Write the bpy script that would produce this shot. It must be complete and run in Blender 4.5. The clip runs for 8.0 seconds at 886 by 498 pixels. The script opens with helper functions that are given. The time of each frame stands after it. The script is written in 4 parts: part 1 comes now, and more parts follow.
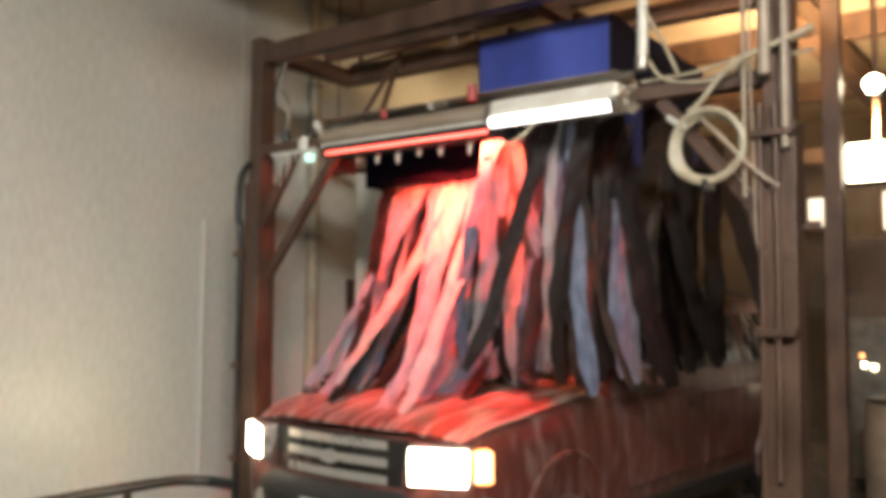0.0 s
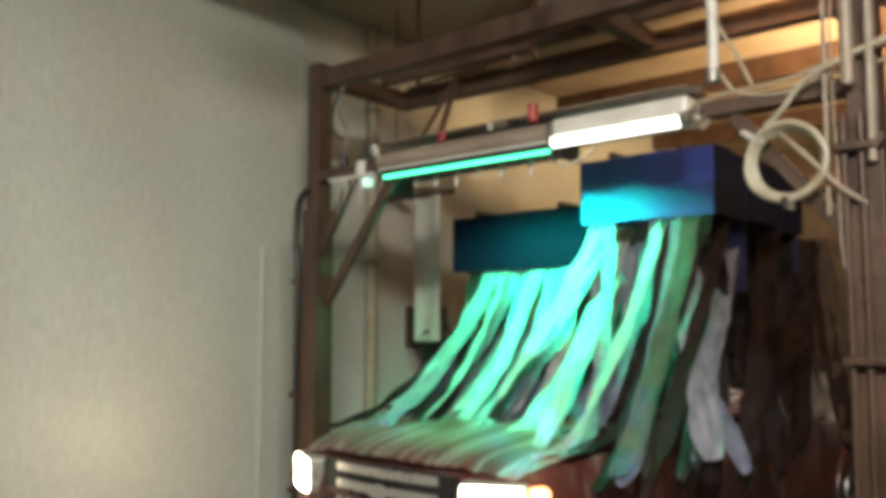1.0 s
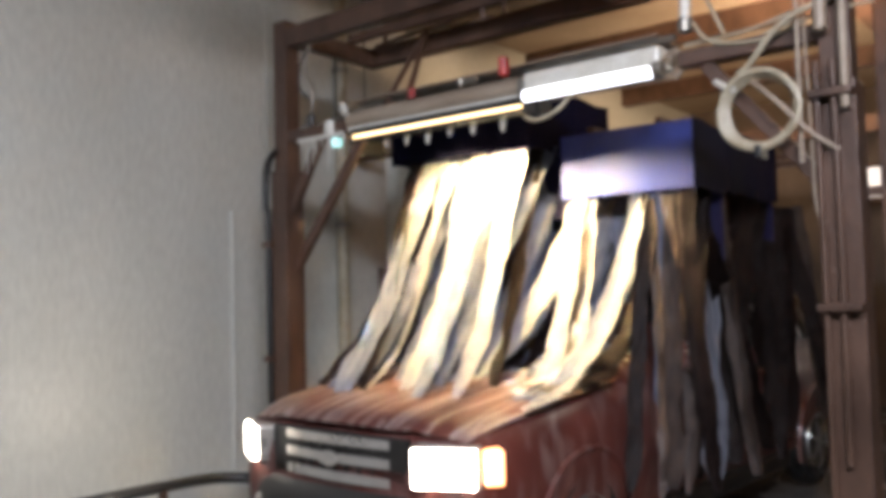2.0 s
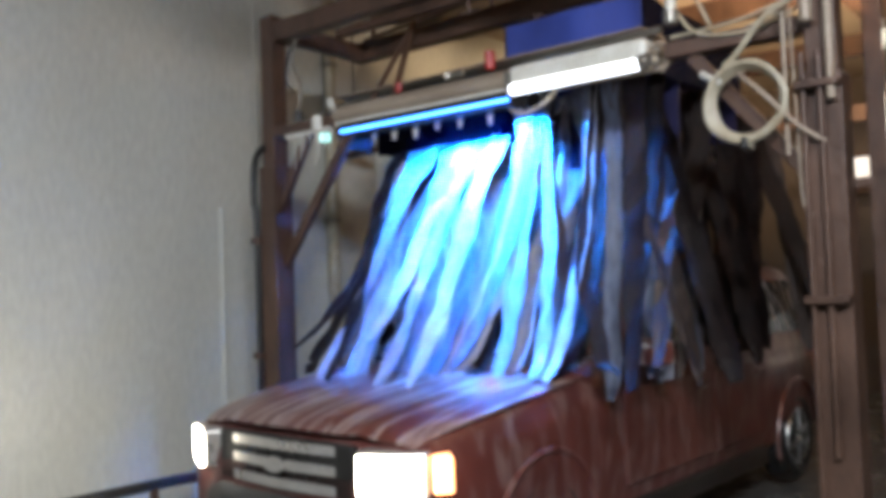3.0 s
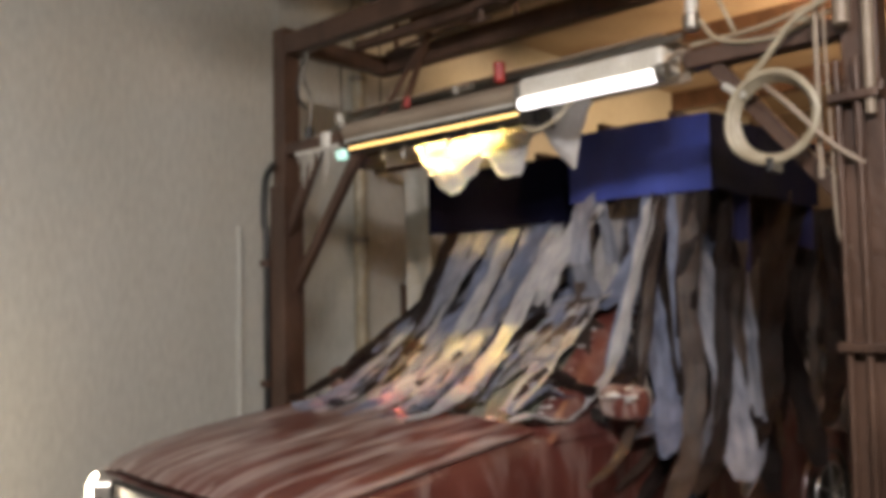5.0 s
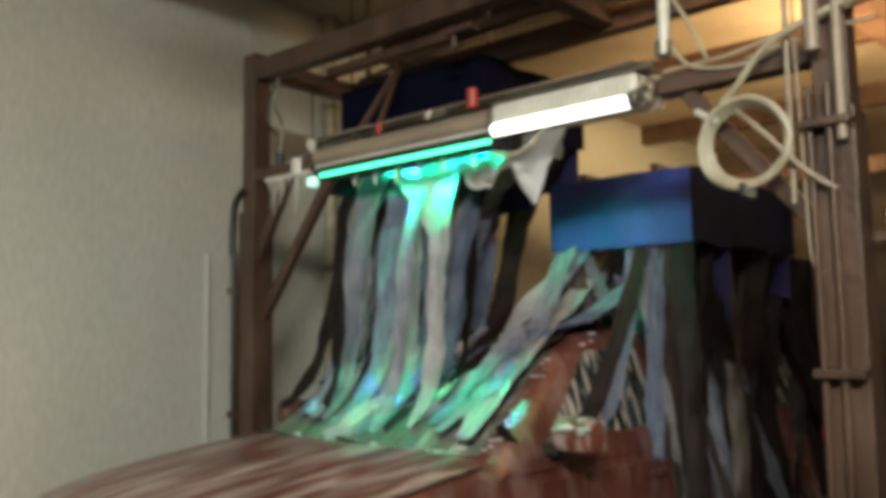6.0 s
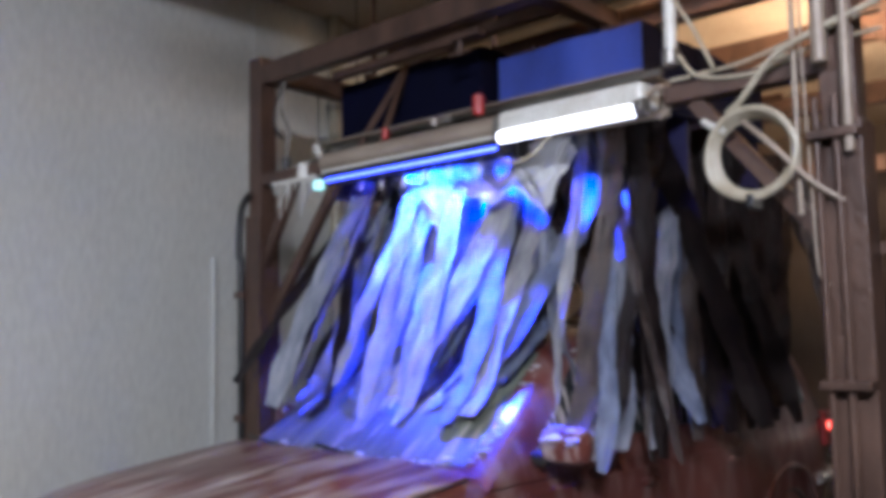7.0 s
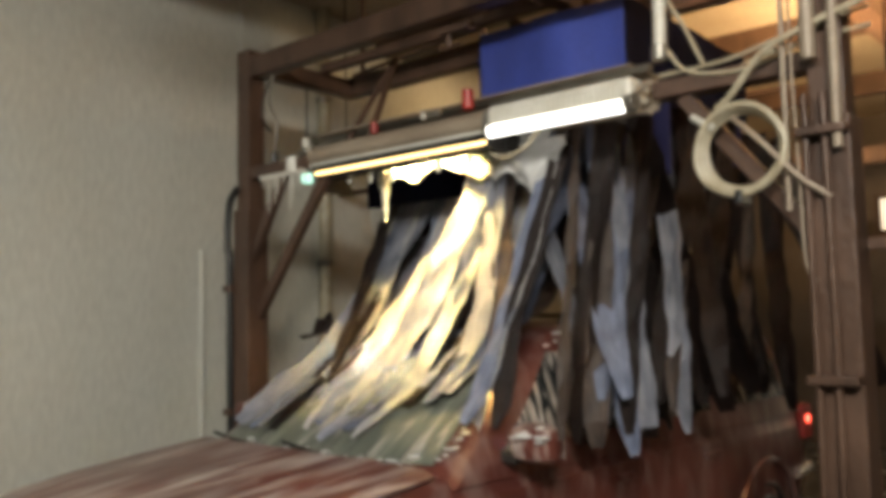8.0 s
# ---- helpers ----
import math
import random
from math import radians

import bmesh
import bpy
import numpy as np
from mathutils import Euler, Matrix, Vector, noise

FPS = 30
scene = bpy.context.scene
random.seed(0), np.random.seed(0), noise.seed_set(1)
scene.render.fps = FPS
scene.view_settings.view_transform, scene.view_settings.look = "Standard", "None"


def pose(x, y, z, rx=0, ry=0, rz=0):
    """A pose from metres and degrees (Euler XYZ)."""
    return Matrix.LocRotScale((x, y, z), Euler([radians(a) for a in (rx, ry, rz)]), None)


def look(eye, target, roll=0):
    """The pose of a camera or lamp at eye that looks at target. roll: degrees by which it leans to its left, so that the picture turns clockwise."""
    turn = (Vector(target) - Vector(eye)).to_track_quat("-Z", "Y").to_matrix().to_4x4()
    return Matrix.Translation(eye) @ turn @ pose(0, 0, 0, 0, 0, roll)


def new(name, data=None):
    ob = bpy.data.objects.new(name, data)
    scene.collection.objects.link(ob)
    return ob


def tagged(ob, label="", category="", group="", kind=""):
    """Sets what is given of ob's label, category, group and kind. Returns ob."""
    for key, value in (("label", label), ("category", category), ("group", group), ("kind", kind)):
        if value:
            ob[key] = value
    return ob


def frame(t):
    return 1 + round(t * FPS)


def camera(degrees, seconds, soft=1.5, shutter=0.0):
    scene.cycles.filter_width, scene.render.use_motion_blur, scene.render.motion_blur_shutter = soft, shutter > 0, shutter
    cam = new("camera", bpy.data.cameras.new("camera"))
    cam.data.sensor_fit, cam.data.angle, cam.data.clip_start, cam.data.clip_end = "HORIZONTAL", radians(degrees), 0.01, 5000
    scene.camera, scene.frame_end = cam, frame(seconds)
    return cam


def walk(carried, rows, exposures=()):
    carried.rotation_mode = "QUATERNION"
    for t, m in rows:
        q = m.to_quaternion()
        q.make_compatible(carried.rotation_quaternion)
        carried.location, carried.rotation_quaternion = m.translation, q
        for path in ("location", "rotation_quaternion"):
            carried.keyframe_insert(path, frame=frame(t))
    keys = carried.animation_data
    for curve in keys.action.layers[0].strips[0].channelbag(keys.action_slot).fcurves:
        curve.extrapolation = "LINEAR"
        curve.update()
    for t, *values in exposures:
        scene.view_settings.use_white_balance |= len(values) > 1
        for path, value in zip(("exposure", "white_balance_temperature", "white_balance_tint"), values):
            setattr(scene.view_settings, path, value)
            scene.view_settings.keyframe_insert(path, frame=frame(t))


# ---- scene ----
cam = camera(54.1, 8.0, soft=5.5)
PATH = [
    (0, (4.449, -3.879, 1.619), (3.259, -2.277, 1.75), 0.4),
    (0.5, (4.354, -3.926, 1.659), (3.102, -2.374, 1.822), 0.5),
    (1, (4.345, -3.756, 1.629), (3.05, -2.243, 1.818), 0.1),
    (1.5, (4.301, -3.733, 1.6), (3.043, -2.184, 1.73), -0.7),
    (3, (4.327, -3.691, 1.619), (3.086, -2.125, 1.705), -2.0),
    (3.5, (4.36, -3.499, 1.587), (3.105, -1.943, 1.652), -3.4),
    (4, (4.424, -3.419, 1.608), (3.082, -1.937, 1.653), -1.8),
    (5.5, (4.335, -3.131, 1.715), (2.97, -1.679, 1.877), -0.7),
    (6, (4.323, -3.157, 1.664), (3.01, -1.662, 1.862), -1.0),
    (6.5, (4.299, -3.249, 1.677), (3.001, -1.74, 1.872), -0.5),
    (7, (4.327, -3.173, 1.733), (3.004, -1.683, 1.913), -1.1),
    (7.5, (4.3, -3.2, 1.715), (3.005, -1.686, 1.892), -0.9),
    (8, (4.323, -3.177, 1.753), (3.02, -1.669, 1.91), -1.2),
]
EXPOSURES = [(0, 0.28, 6350, 11), (0.5, 0.02, 6150, 9), (1, 0.05, 6450, 10), (1.5, 0.0, 5500, 20), (3, 0.02, 5500, 12), (3.5, -0.12, 6500, 11), (4, 0.02, 5500, 22),
             (5.5, -0.16, 6700, 12), (6, -0.03, 6450, 4), (6.5, -0.03, 6250, 5), (7, 0.03, 5200, 19), (7.5, 0.05, 7100, 11), (8, -0.06, 6550, 9)]
walk(cam, [(t, look(eye, target, roll)) for t, eye, target, roll in PATH], EXPOSURES)

# ---- world and lights ----
world = bpy.data.worlds.new("hall")
world.use_nodes = True
scene.world = world
world.node_tree.nodes["Background"].inputs[0].default_value = (0.9, 0.95, 1.0, 1)
world.node_tree.nodes["Background"].inputs[1].default_value = 0.06


def area_lamp(name, at, target, power, sx, sy, colour, spread=180):
    data = bpy.data.lights.new(name, "AREA")
    data.shape, data.size, data.size_y, data.energy, data.color = "RECTANGLE", sx, sy, power, colour
    data.spread = radians(spread)
    ob = new(name, data)
    ob.matrix_basis = look(at, target)
    return ob


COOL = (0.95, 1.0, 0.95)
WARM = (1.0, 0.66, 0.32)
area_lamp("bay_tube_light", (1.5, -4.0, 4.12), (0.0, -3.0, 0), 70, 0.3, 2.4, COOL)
# added fill from behind the camera, lifts the vehicle side and right posts
area_lamp("entrance_fill_light", (5.4, -4.6, 4.12), (2.6, -0.2, 0.9), 200, 1.8, 0.3, (1.0, 0.95, 0.85), 115)
area_lamp("flood_light", (3.34, 2.45, 2.80), (2.2, 4.3, 4.25), 130, 0.25, 0.2, WARM, 85)
area_lamp("side_flood_light", (4.3, -0.5, 3.7), (3.6, 0.3, 4.1), 260, 0.3, 0.25, WARM, 75)


# ---- materials ----
def material(name, base, rough=0.6, metal=0.0, dark=None, scale=6.0, bump=0.1, fine=60.0, stretch=(1, 1, 1), spread=0.5, coat=0.0, rand=0.0, sheen=0.0, rough_var=0.12):
    m = bpy.data.materials.new(name)
    m.use_nodes = True
    n, l = m.node_tree.nodes, m.node_tree.links
    b = n["Principled BSDF"]
    dark = dark or tuple(c * 0.6 for c in base)
    co = n.new("ShaderNodeTexCoord")
    mp = n.new("ShaderNodeMapping")
    mp.inputs["Scale"].default_value = stretch
    l.new(co.outputs["Object"], mp.inputs[0])
    big = n.new("ShaderNodeTexNoise")
    big.inputs["Scale"].default_value, big.inputs["Detail"].default_value = scale, 6
    small = n.new("ShaderNodeTexNoise")
    small.inputs["Scale"].default_value, small.inputs["Detail"].default_value = fine, 4
    for t in (big, small):
        l.new(mp.outputs[0], t.inputs["Vector"])
    ramp = n.new("ShaderNodeValToRGB")
    ramp.color_ramp.elements[0].position = 0.5 - spread / 2
    ramp.color_ramp.elements[1].position = 0.5 + spread / 2
    ramp.color_ramp.elements[0].color = (*dark, 1)
    ramp.color_ramp.elements[1].color = (*base, 1)
    l.new(big.outputs["Fac"], ramp.inputs[0])
    mix = n.new("ShaderNodeMix")
    mix.data_type, mix.blend_type = "RGBA", "MULTIPLY"
    mix.inputs[0].default_value = 0.35
    l.new(ramp.outputs[0], mix.inputs[6])
    l.new(small.outputs["Fac"], mix.inputs[7])
    out = mix.outputs[2]
    if rand:
        info = n.new("ShaderNodeObjectInfo")
        mr = n.new("ShaderNodeMapRange")
        mr.inputs[3].default_value, mr.inputs[4].default_value = 1 - rand, 1 + rand
        l.new(info.outputs["Random"], mr.inputs[0])
        hs = n.new("ShaderNodeHueSaturation")
        l.new(mr.outputs[0], hs.inputs["Value"])
        l.new(out, hs.inputs["Color"])
        out = hs.outputs[0]
    l.new(out, b.inputs["Base Color"])
    rr = n.new("ShaderNodeMapRange")
    rr.inputs[3].default_value, rr.inputs[4].default_value = max(0.02, rough - rough_var), min(1, rough + rough_var)
    l.new(big.outputs["Fac"], rr.inputs[0])
    l.new(rr.outputs[0], b.inputs["Roughness"])
    b.inputs["Metallic"].default_value = metal
    b.inputs["Coat Weight"].default_value = coat
    b.inputs["Coat Roughness"].default_value = 0.2
    b.inputs["Sheen Weight"].default_value = sheen
    if bump:
        bp = n.new("ShaderNodeBump")
        bp.inputs["Strength"].default_value, bp.inputs["Distance"].default_value = bump, 0.02
        ad = n.new("ShaderNodeMath")
        ad.operation = "ADD"
        l.new(big.outputs["Fac"], ad.inputs[0])
        l.new(small.outputs["Fac"], ad.inputs[1])
        l.new(ad.outputs[0], bp.inputs["Height"])
        l.new(bp.outputs[0], b.inputs["Normal"])
    return m


def glow(name, colour, strength, front=False):
    m = bpy.data.materials.new(name)
    m.use_nodes = True
    n, l = m.node_tree.nodes, m.node_tree.links
    b = n["Principled BSDF"]
    b.inputs["Base Color"].default_value = (0.8, 0.8, 0.8, 1)
    b.inputs["Emission Color"].default_value = (*colour, 1)
    b.inputs["Emission Strength"].default_value = strength
    if front:
        m.cycles.emission_sampling = "FRONT"
    return m


def clear(name, tint, rough=0.05):
    m = bpy.data.materials.new(name)
    m.use_nodes = True
    b = m.node_tree.nodes["Principled BSDF"]
    b.inputs["Base Color"].default_value = (*tint, 1)
    b.inputs["Transmission Weight"].default_value = 0.9
    b.inputs["Roughness"].default_value = rough
    return m


WALL = material("painted_wall", (0.66, 0.66, 0.6), 0.42, 0, (0.57, 0.57, 0.51), 1.2, 0.012, 30, (1, 1, 0.35))
BACK = material("stained_wall", (0.18, 0.135, 0.10), 0.6, 0, (0.08, 0.058, 0.044), 1.5, 0.15, 25, (1, 1, 0.4))
# lightened tan for the unseen east wall, which bounces fill onto the right
BOUNCE_WALL = material("pale_bounce_wall", (0.50, 0.45, 0.38), 0.5, 0, (0.34, 0.29, 0.23), 1.3, 0.05, 25, (1, 1, 0.4))
CEIL = material("stained_ceiling", (0.58, 0.49, 0.38), 0.7, 0, (0.36, 0.27, 0.19), 1.1, 0.2, 20)
FLOOR = material("wet_concrete", (0.22, 0.21, 0.19), 0.25, 0, (0.1, 0.095, 0.09), 2.5, 0.2, 40)
STEEL = material("rusty_steel", (0.135, 0.076, 0.050), 0.42, 0.2, (0.05, 0.028, 0.019), 7, 0.25, 60, (1, 1, 0.5))
GALV = material("galvanised_steel", (0.36, 0.34, 0.3), 0.35, 0.75, (0.2, 0.18, 0.15), 9, 0.12, 70)
TAN = material("tan_housing", (0.40, 0.33, 0.25), 0.45, 0.1, (0.24, 0.18, 0.13), 8, 0.15, 50, (0.3, 1, 1))
WHITE = material("white_plastic", (0.75, 0.74, 0.68), 0.35, 0, (0.6, 0.57, 0.48), 10, 0.05, 60)
CREAM = material("cream_hose", (0.50, 0.45, 0.33), 0.4, 0, (0.33, 0.28, 0.19), 14, 0.1, 80)
BLACK = material("black_rubber", (0.02, 0.02, 0.02), 0.35, 0, (0.01, 0.01, 0.01), 12, 0.15, 80)
RED_PLASTIC = material("red_plastic", (0.45, 0.04, 0.03), 0.4, 0, (0.25, 0.02, 0.02), 10, 0.05)
SKIRT = material("blue_canvas", (0.035, 0.07, 0.42), 0.55, 0, (0.015, 0.03, 0.2), 4, 0.25, 90, (1, 1, 0.4), sheen=0.2)
def cloth(name, base, dark):
    m = material(name, base, 0.42, 0, dark, 5.0, 0.55, 26, (6.0, 1.0, 1.5), 0.42)
    n, l = m.node_tree.nodes, m.node_tree.links
    at = n.new("ShaderNodeAttribute")
    at.attribute_name = "along"
    mp = next(k for k in n if k.bl_idname == "ShaderNodeMapping")
    l.new(at.outputs["Vector"], mp.inputs[0])
    return m


CLOTH = cloth("grey_felt_cloth", (0.33, 0.34, 0.39), (0.13, 0.14, 0.19))
BLUE_CLOTH = cloth("blue_grey_felt_cloth", (0.20, 0.23, 0.33), (0.07, 0.085, 0.14))
PALE_CLOTH = cloth("pale_felt_cloth", (0.50, 0.49, 0.48), (0.25, 0.25, 0.28))
# near-black felt: dark strips, and extra ones that stand for shade in gaps
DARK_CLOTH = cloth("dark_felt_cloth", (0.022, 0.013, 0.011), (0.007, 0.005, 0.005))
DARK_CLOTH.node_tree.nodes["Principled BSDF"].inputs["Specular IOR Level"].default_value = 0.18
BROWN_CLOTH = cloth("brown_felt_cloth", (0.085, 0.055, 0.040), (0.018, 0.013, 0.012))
# navy canvas with shade put into its colour, near black under the LED light
SHADED_NAVY = material("shaded_navy_canvas", (0.0035, 0.004, 0.020), 0.85, 0, (0.002, 0.002, 0.009), 4, 0.25, 90, (1, 1, 0.4))
SHADED_NAVY.node_tree.nodes["Principled BSDF"].inputs["Specular IOR Level"].default_value = 0.08
BACKING = material("deep_blue_canvas", (0.018, 0.018, 0.095), 0.7, 0, (0.008, 0.008, 0.05), 4, 0.25, 90, (1, 1, 0.4))
FOAM = material("white_foam", (0.82, 0.82, 0.80), 0.5, 0, (0.72, 0.72, 0.72), 8, 0.25, 40)
fn, fl = FOAM.node_tree.nodes, FOAM.node_tree.links
thin = fn.new("ShaderNodeBsdfTranslucent")
thin.inputs[0].default_value = (0.8, 0.8, 0.8, 1)
both = fn.new("ShaderNodeMixShader")
both.inputs[0].default_value = 0.4
fl.new(fn["Principled BSDF"].outputs[0], both.inputs[1])
fl.new(thin.outputs[0], both.inputs[2])
fl.new(both.outputs[0], fn["Material Output"].inputs[0])
PAINT = material("maroon_paint", (0.15, 0.042, 0.032), 0.36, 0.05, (0.08, 0.022, 0.017), 3, 0.03, 90, coat=0.3)
CHROME = material("chrome", (0.78, 0.75, 0.70), 0.3, 0.7, (0.6, 0.56, 0.5), 8, 0.02)
TRIM = material("black_trim", (0.025, 0.022, 0.02), 0.45, 0, (0.012, 0.011, 0.01), 10, 0.1)
GLASS = material("dark_glass", (0.03, 0.035, 0.035), 0.08, 0, (0.02, 0.022, 0.022), 4, 0.0, rough_var=0.03)
SCREEN = material("soapy_windscreen", (0.22, 0.24, 0.19), 0.34, 0, (0.05, 0.055, 0.05), 5, 0.12, 25, (3.0, 0.5, 0.5))
ALLOY = material("alloy_wheel", (0.5, 0.5, 0.5), 0.3, 0.9, (0.3, 0.29, 0.27), 8, 0.05)
HEAD = glow("headlight_glow", (1.0, 0.86, 0.58), 55)
AMBER = glow("amber_glow", (1.0, 0.36, 0.05), 4)
TUBE = glow("white_tube_glow", (1.0, 0.96, 0.88), 5)
FLOOD = glow("warm_flood_glow", (1.0, 0.85, 0.55), 30)
DAY = glow("lit_window_glow", (1.0, 0.86, 0.66), 0.9)
TAIL = glow("tail_light_glow", (1.0, 0.08, 0.04), 6)
MINT = glow("small_lamp_glow", (0.45, 1.0, 0.78), 1.2)


def soapy(mat, amount, stretch, low=0.50, high=0.78):
    """White soap streaks, running lengthwise, over a painted material."""
    n, l = mat.node_tree.nodes, mat.node_tree.links
    b = n["Principled BSDF"]
    co = n.new("ShaderNodeTexCoord")
    mp = n.new("ShaderNodeMapping")
    mp.inputs["Scale"].default_value = stretch
    l.new(co.outputs["Object"], mp.inputs[0])
    tx = n.new("ShaderNodeTexNoise")
    tx.inputs["Scale"].default_value, tx.inputs["Detail"].default_value, tx.inputs["Distortion"].default_value = 1.6, 7, 0.6
    l.new(mp.outputs[0], tx.inputs["Vector"])
    rp = n.new("ShaderNodeValToRGB")
    rp.color_ramp.elements[0].position, rp.color_ramp.elements[1].position = low, high
    rp.color_ramp.elements[1].color = (amount, amount, amount, 1)
    l.new(tx.outputs["Fac"], rp.inputs[0])
    mx = n.new("ShaderNodeMix")
    mx.data_type = "RGBA"
    l.new(rp.outputs[0], mx.inputs[0])
    l.new(b.inputs["Base Color"].links[0].from_socket, mx.inputs[6])
    mx.inputs[7].default_value = (0.62, 0.55, 0.5, 1)
    l.new(mx.outputs[2], b.inputs["Base Color"])


HOOD = material("maroon_hood_paint", (0.175, 0.052, 0.038), 0.40, 0.05, (0.10, 0.028, 0.020), 3, 0.03, 90, coat=0.3)
soapy(PAINT, 0.30, (6.0, 7.0, 2.0), 0.47, 0.98)
soapy(HOOD, 0.7, (10.0, 1.2, 4.0), 0.43, 0.76)
soapy(GLASS, 0.85, (6.0, 12.0, 2.2), 0.50, 0.66)
soapy(SCREEN, 0.6, (12.0, 2.2, 1.6), 0.55, 0.72)


# ---- mesh helpers ----
def link_mesh(name, bm, mat, smooth=False):
    me = bpy.data.meshes.new(name)
    bmesh.ops.recalc_face_normals(bm, faces=bm.faces)
    bm.to_mesh(me)
    bm.free()
    me.materials.append(mat)
    if smooth:
        for p in me.polygons:
            p.use_smooth = True
        me.set_sharp_from_angle(angle=radians(42))
    return me


def part(name, bm, mat, parent=None, label="", smooth=False):
    ob = new(name, link_mesh(name, bm, mat, smooth))
    ob.parent = parent
    if label:
        tagged(ob, label)
    return ob


def thing(name, label, category, at=(0, 0, 0), group=""):
    ob = new(name)
    ob.location = at
    ob.empty_display_size = 0.1
    return tagged(ob, label, category, group)


def box(x0, x1, y0, y1, z0, z1, bevel=0.006, bm=None, m=None):
    one = bmesh.new()
    bmesh.ops.create_cube(one, size=1)
    for v in one.verts:
        v.co = Vector(((x0 + x1) / 2 + v.co.x * (x1 - x0), (y0 + y1) / 2 + v.co.y * (y1 - y0), (z0 + z1) / 2 + v.co.z * (z1 - z0)))
    if bevel:
        bmesh.ops.bevel(one, geom=one.edges[:], offset=bevel, segments=2, affect="EDGES", profile=0.5)
    if m is not None:
        one.transform(m)
    if bm is None:
        return one
    me = bpy.data.meshes.new("tmp")
    one.to_mesh(me)
    one.free()
    bm.from_mesh(me)
    bpy.data.meshes.remove(me)
    return bm


def sweep(pts, r, n=10, bm=None, closed=False):
    """A round tube along points."""
    bm = bm or bmesh.new()
    pts = [Vector(p) for p in pts]
    rings, up = [], None
    for i, p in enumerate(pts):
        a = pts[i - 1] if i or closed else p
        b = pts[(i + 1) % len(pts)] if i + 1 < len(pts) or closed else p
        d = (b - a).normalized()
        if up is None:
            up = Vector((0, 0, 1)) if abs(d.z) < 0.9 else Vector((1, 0, 0))
        side = d.cross(up).normalized()
        up = side.cross(d).normalized()
        rad = r[i] if isinstance(r, (list, tuple)) else r
        rings.append([bm.verts.new(p + rad * (math.cos(k * math.tau / n) * side + math.sin(k * math.tau / n) * up)) for k in range(n)])
    for a, b in zip(rings, rings[1:] + (rings[:1] if closed else [])):
        for k in range(n):
            bm.faces.new((a[k], a[(k + 1) % n], b[(k + 1) % n], b[k]))
    if not closed:
        bm.faces.new(rings[0])
        bm.faces.new(rings[-1])
    return bm


def bend(pts, steps=8):
    """Catmull-Rom through points."""
    p = [Vector(pts[0])] + [Vector(q) for q in pts] + [Vector(pts[-1])]
    out = []
    for i in range(1, len(p) - 2):
        a, b, c, d = p[i - 1:i + 3]
        for s in range(steps):
            t = s / steps
            out.append(0.5 * (2 * b + (c - a) * t + (2 * a - 5 * b + 4 * c - d) * t * t + (3 * b - a - 3 * c + d) * t ** 3))
    return out + [p[-1]]


def bar(a, b, w, h, bevel=0.006, bm=None):
    """A square bar from a to b."""
    a, b = Vector(a), Vector(b)
    m = Matrix.Translation((a + b) / 2) @ (b - a).to_track_quat("Y", "Z").to_matrix().to_4x4()
    n = (b - a).length / 2
    return box(-w / 2, w / 2, -n, n, -h / 2, h / 2, bevel, bm, m)


def drum(at, axis, r, length, n=24, bevel=0.01):
    bm = bmesh.new()
    bmesh.ops.create_cone(bm, cap_ends=True, segments=n, radius1=r, radius2=r, depth=length)
    if bevel:
        edges = [e for e in bm.edges if abs(e.verts[0].co.z - e.verts[1].co.z) < 1e-5]
        bmesh.ops.bevel(bm, geom=edges, offset=bevel, segments=2, affect="EDGES", profile=0.5)
    bm.transform(Matrix.Translation(at) @ Vector(axis).to_track_quat("Z", "Y").to_matrix().to_4x4())
    return bm


def sheet(fn, nu, nv, thick):
    """A curved sheet from fn(u, v), u and v in 0..1, given a thickness along its normal."""
    bm = bmesh.new()
    g = [[bm.verts.new(fn(i / nu, j / nv)) for j in range(nv + 1)] for i in range(nu + 1)]
    for i in range(nu):
        for j in range(nv):
            bm.faces.new((g[i][j], g[i + 1][j], g[i + 1][j + 1], g[i][j + 1]))
    bmesh.ops.recalc_face_normals(bm, faces=bm.faces)
    if thick:
        bmesh.ops.solidify(bm, geom=bm.faces[:], thickness=thick)
    return bm


# ---- the hall ----
def structure(name, bm, mat, label, category):
    return tagged(part(name, bm, mat), label, category, kind="structure")


structure("floor", box(-1.2, 7.2, -9.2, 9.2, -0.2, 0, 0), FLOOR, "wet grey concrete car wash floor", "floor")
structure("wall_west", box(-1.2, -0.9, -9, 9, 0, 4.25, 0), WALL, "plain off-white painted tunnel side wall", "wall")
structure("wall_east", box(7.0, 7.3, -9, 9, 0, 4.25, 0), BOUNCE_WALL, "unseen tan side wall, kept pale to bounce fill light", "wall")
structure("wall_north", box(-0.9, 7.0, 8.9, 9.2, 0, 4.25, 0), BACK, "stained brown end wall of the wash tunnel", "wall")
structure("wall_south", box(-0.9, 7.0, -9.2, -8.9, 0, 4.25, 0), WALL, "pale wall at the hall entrance", "wall")
structure("ceiling", box(-1.2, 7.3, -9.2, 9.2, 4.25, 4.4, 0), CEIL, "stained tan ceiling above the wash lane", "ceiling")
for k, y in enumerate((-1.2, 2.1, 4.4, 6.7)):
    structure("ceiling_beam_%d" % (k + 1), box(-0.9, 7.0, y - 0.07, y + 0.07, 4.02, 4.25, 0.005), STEEL, "dark rusty steel beam under the ceiling", "beam")
structure("lane_beam", box(2.62, 2.80, -2.4, 8.9, 3.78, 4.0, 0.005), STEEL, "dark steel beam running along the lane", "beam")
